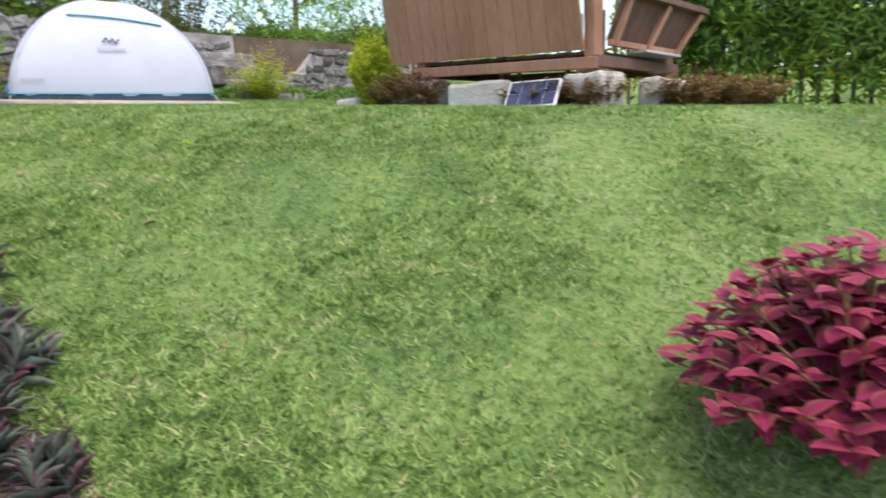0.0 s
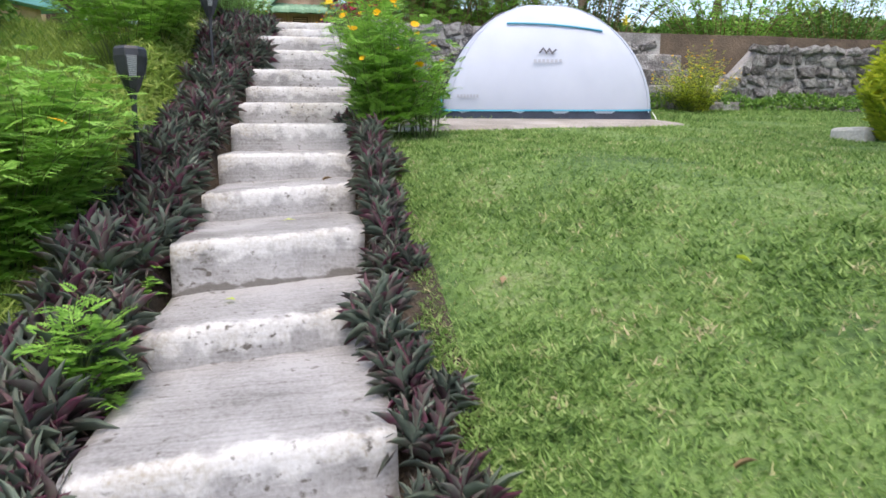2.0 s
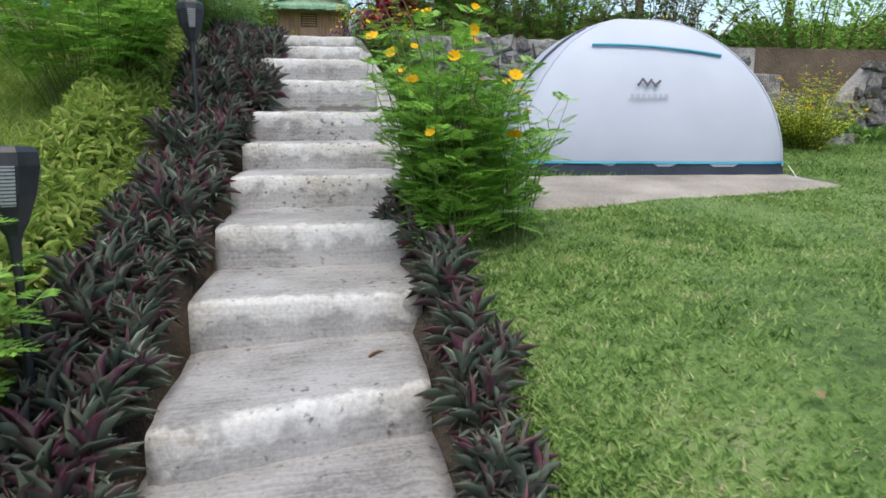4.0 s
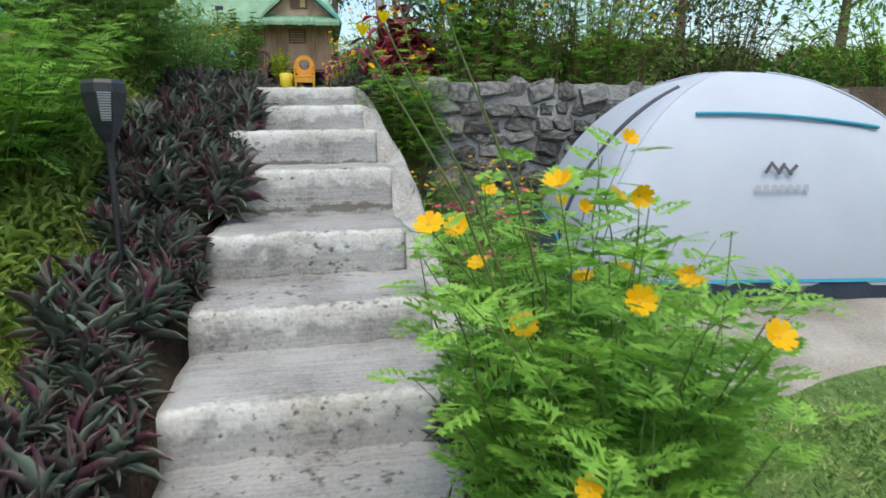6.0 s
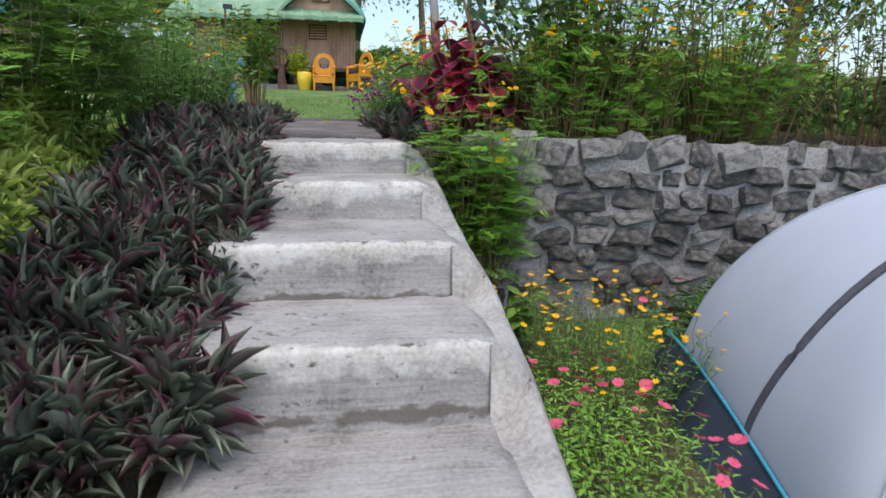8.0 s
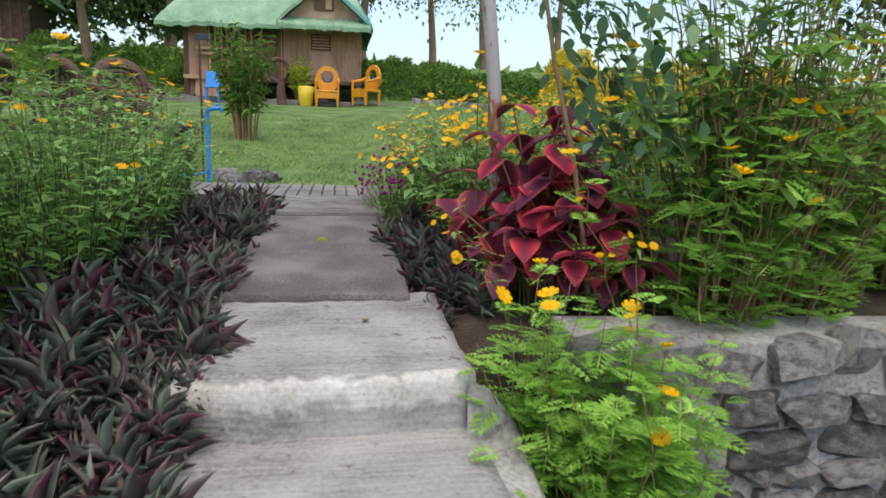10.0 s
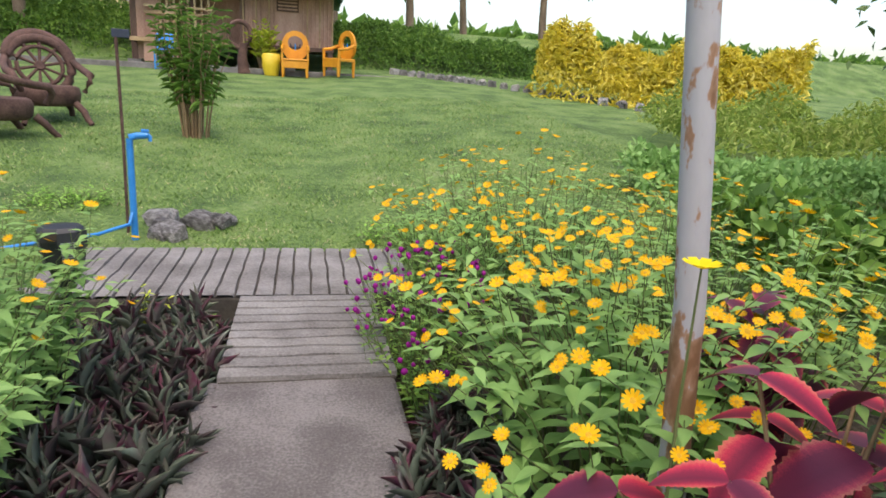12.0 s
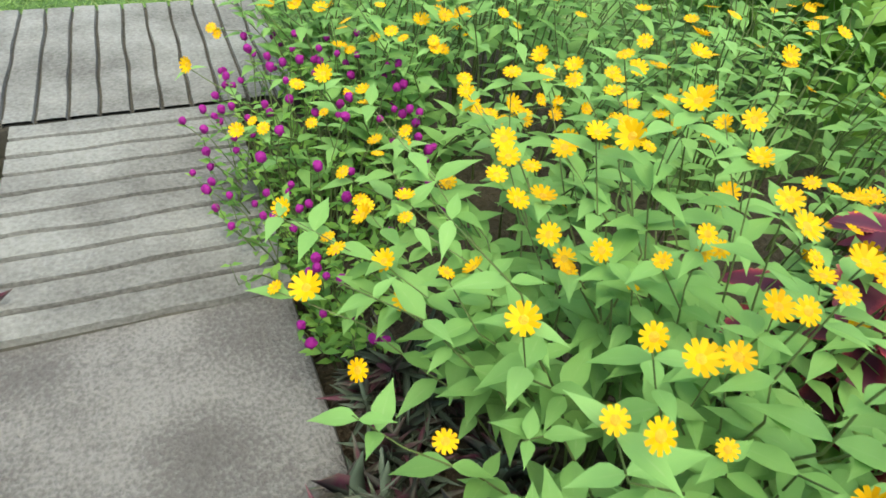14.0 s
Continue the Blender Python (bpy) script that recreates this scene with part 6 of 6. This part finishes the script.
small_hut(-12.4, 36.5, 10, 4.0, 3.0, M_RUST, M_ROOF, "dark brown hut with a green roof behind the bank")
small_hut(-10.2, 26.8, -25, 2.6, 2.6, M_BAMBOO, M_TEAL, "pale wooden hut with a teal-green roof")
lg = thing("bamboo_water_barrel", (-5.8, 35.6, gz(-5.8, 35.6)), "pale bamboo barrel lying by the dark hut", "barrel")
part("body", tube_mesh("body", [(-0.7, 0, 0.35), (-0.65, 0, 0.35), (0, 0, 0.35), (0.65, 0, 0.35), (0.7, 0, 0.35)], [0.05, 0.33, 0.36, 0.33, 0.05], 14), M_BAMBOO, lg)
for x in (-0.4, 0.4):
    part("hoop", tube_mesh("hoop", [(x, 0.36 * math.cos(a), 0.35 + 0.36 * math.sin(a)) for a in np.linspace(0, 6.283, 20)], [0.02] * 20, 6), M_RUST, lg)
leaf_bank("grass_bank", "green clipped hedge bank behind the hut", 90, ((-22, 34.0), (-3.5, 34.3), 1.2), 40000, 1.3, 0.12, M_LEAF, "hedge", LANCE, 0.3)
leaf_bank("grass_bank", "green clipped hedge bank behind the upper lawn", 91, ((1.0, 34.0), (16, 31.5), 1.3), 40000, 1.2, 0.12, M_LEAF, "hedge", LANCE, 0.3)
leaf_bank("dark_thicket", "dark trees and undergrowth behind the huts", 191, ((-26, 39.5), (-4.5, 40.5), 2.0), 16000, 5.5, 0.36, M_DARKLEAF, "wild plants")
leaf_bank("golden_field", "green and yellow flowering plants beyond the garden", 92, ((5.0, 20.5), (20, 15.5), 2.6), 30000, 0.9, 0.1, M_WILD, "field plants", LANCE, 0.3, 0.4)
leaf_bank("golden_reeds", "tall golden-yellow plants at the edge of the upper lawn, sunlight in their colour", 192, ((5.7, 27.6), (10.5, 24.5), 0.9), 22000, 1.8, 0.16, M_GOLD, "field plants", LANCE, 0.25)
leaf_bank("golden_field", "fresh green flowering plants beyond the garden", 93, ((3.2, 17.8), (9, 16.0), 1.0), 12000, 0.55, 0.09, M_MELAM, "field plants")
leaf_bank("wild_growth", "dense green wild growth beside the stair", 94, ((-3.0, 3.5), (-4.0, 12.5), 0.9), 26000, 1.2, 0.11, M_LEAF, "wild plants")
leaf_bank("wild_growth", "low bright green weeds beside the border", 95, ((-0.95, 6.8), (-1.15, 12.0), 0.3), 15000, 0.42, 0.07, M_WILD, "wild plants", LANCE, 0.3)
leaf_bank("wild_growth", "dense dark green growth above the stone wall", 96, ((2.2, 14.9), (12, 15.0), 0.8), 20000, 0.8, 0.10, M_LEAF, "wild plants")
leaf_bank("wild_growth", "low weeds at the foot of the stone wall", 97, ((2.2, 11.8), (9.5, 11.6), 0.25), 6000, 0.3, 0.06, M_LEAF, "wild plants")

leaf_bank("bamboo_growth", "dense green bamboo growth along the fence", 98, ((8.9, 7.0), (10.6, -4.5), 0.5), 22000, 2.3, 0.13, M_LEAF, "bamboo", LANCE, 0.2)
leaf_bank("bamboo_growth", "yellow-green bamboo growth behind the fence", 99, ((9.8, 8.0), (12.0, -4.5), 0.8), 14000, 2.0, 0.14, M_LIME, "bamboo", LANCE, 0.2)

# edging stones of the far bed
for k in range(26):
    t = k / 25
    x, y = 2.6 + 5.6 * t, 31 - 8.5 * t + 1.2 * math.sin(t * 3)
    ob = new("edging_stone", STONES[k % 10])
    ob.matrix_world = pose(x, y, gz(x, y) + 0.05, 0, 0, 50 + 20 * math.sin(k * 7)) @ Matrix.Diagonal((0.32, 0.2, 0.2, 1))
    tagged(ob, "rough grey edging stone of the far bed", "edging stone", "edging stones")

# fallen leaves and straws
for k, (x, y, on) in enumerate(((1.35, 4.6, 0), (2.3, 4.2, 0), (1.05, 5.6, 0), (1.8, 5.3, 0), (2.9, 5.5, 0), (0.2, 6.6, 1), (0.4, 7.2, 1), (0.05, 5.9, 1), (0.3, 12.5, 1), (0.15, 13.6, 2), (1.5, 6.5, 0))):
    r = random.Random(k)
    z = gz(x, y) + 0.03 if on == 0 else max(s[1] for s in STEPS if s[0] < y) + 0.012 if on == 1 else 3.62
    me = fast_mesh("fallen_leaf", *leaves(SMALL if k % 3 else LANCE, [(0, 0, 0)], [(0, 1, 0.1)], 0.06, 0.028 if k % 3 else 0.008))
    ob = part("fallen_leaf", me, M_LIME if k % 2 else M_STEMDRY)
    ob.matrix_world = pose(x, y, z, r.uniform(-10, 25), 0, r.uniform(0, 360))
    tagged(ob, "small dry fallen leaf lying on the ground", "leaf", "fallen leaves")

# ---- bamboo fence and trees ----
fn = thing("bamboo_fence", (9.5, 4.0, gz(9.5, 4.0)), "rough fence of upright brown bamboo poles", "fence", "", "")
for k in range(60):
    t = k / 59
    x, y = -0.6 + 2.6 * t, 4.5 - 11.0 * t
    z0 = gz(9.5 + x, 4 + y) - gz(9.5, 4.0)
    hgt = 1.5 + 0.5 * noise.noise((k * 3.3, 0, 0))
    part("picket", tube_mesh("picket", [(x, y, z0 - 0.1), (x + 0.03 * math.sin(k), y, z0 + hgt * 0.5), (x, y + 0.03 * math.cos(k * 2), z0 + hgt)], [0.03, 0.028, 0.024], 6), M_BARK, fn)
TREES = [
    ("tree", "leafy green tree behind the pavilion", 201, (9.4, 6.2), 4.2, 0.09, 1.2, 4200, 0.14, M_LEAF),
    ("tree", "leafy green tree beside the fence", 202, (10.0, 3.4), 3.8, 0.08, 1.0, 1600, 0.13, M_BRIGHT),
    ("tree", "leafy green tree beside the fence", 203, (10.6, 1.0), 3.2, 0.08, 1.0, 1500, 0.13, M_LEAF),
    ("tree", "orange-green tree behind the pavilion", 204, (10.8, 7.6), 5.0, 0.09, 1.4, 3600, 0.15, M_LIME),
    ("tree", "dark green tree behind the stone wall", 205, (5.2, 15.2), 3.4, 0.08, 1.0, 3000, 0.13, M_DARKLEAF),
    ("tree", "bright green tree behind the stone wall", 206, (8.4, 16.0), 3.8, 0.09, 1.4, 4500, 0.15, M_BRIGHT),
    ("tree", "tall tree on the far bank", 209, (4.2, 40.0), 9.0, 0.16, 2.2, 1400, 0.28, M_LEAF),
    ("tree", "tall thin tree on the far bank", 210, (7.0, 42.0), 10.0, 0.15, 2.0, 1000, 0.26, M_LEAF),
    ("tree", "tall tree on the far bank", 211, (10.5, 41.0), 9.0, 0.16, 2.4, 1600, 0.28, M_DARKLEAF),
    ("tree", "dark tree behind the hut", 212, (1.2, 38.0), 7.5, 0.2, 2.4, 2200, 0.28, M_DARKLEAF),
    ("tree", "large dark tree behind the hut", 213, (-6.5, 39.0), 9.0, 0.25, 3.2, 5200, 0.3, M_DARKLEAF),
    ("tree", "large dark tree behind the hut", 214, (-13.0, 40.0), 9.0, 0.25, 3.4, 5200, 0.3, M_DARKLEAF),
    ("tree", "pale-barked tree on the bank", 215, (-8.0, 34.0), 6.5, 0.17, 1.4, 1500, 0.25, M_DARKLEAF),
    ("tree", "feathery green tree beside the stair", 216, (-3.2, 7.2), 3.2, 0.05, 1.1, 2200, 0.13, M_BRIGHT),
    ("tree", "feathery green tree beside the stair", 217, (-3.6, 10.0), 3.6, 0.05, 1.2, 2200, 0.13, M_BRIGHT),
    ("tree", "young green tree beside the stair", 218, (-2.4, 12.2), 2.4, 0.04, 0.8, 2600, 0.11, M_LEAF),
    ("tree", "green tree beside the stair", 219, (-5.0, 14.0), 3.8, 0.06, 1.4, 4200, 0.14, M_LEAF),
    ("tree", "green tree beside the stair", 220, (-4.6, 4.0), 3.6, 0.06, 1.4, 3600, 0.14, M_LEAF),
    ("tree", "leafy tree beyond the lawn", 222, (10.5, -2.5), 3.6, 0.08, 1.4, 3600, 0.15, M_LEAF),
]
for nm, lb, sd, bs, hh, tr_, cr, n, lf, mt in TREES:
    tree(nm, lb, sd, bs, hh, tr_, cr, int(n * 1.8), lf * 0.78, mt)
for k, (x0, y0, x1, y1, h, m) in enumerate(((-50, 70, 80, 72, 2.0, M_LEAF), (-40, 62, -45, -20, 6, M_LEAF), (75, 70, 65, -30, 2.5, M_LEAF), (-45, -25, 65, -30, 4, M_LEAF))):
    leaf_bank("far_woods", "far green woods beyond the garden", 300 + k, ((x0, y0), (x1, y1), 4.0), 14000, h, 1.3, m, "woods", rough=0.4)
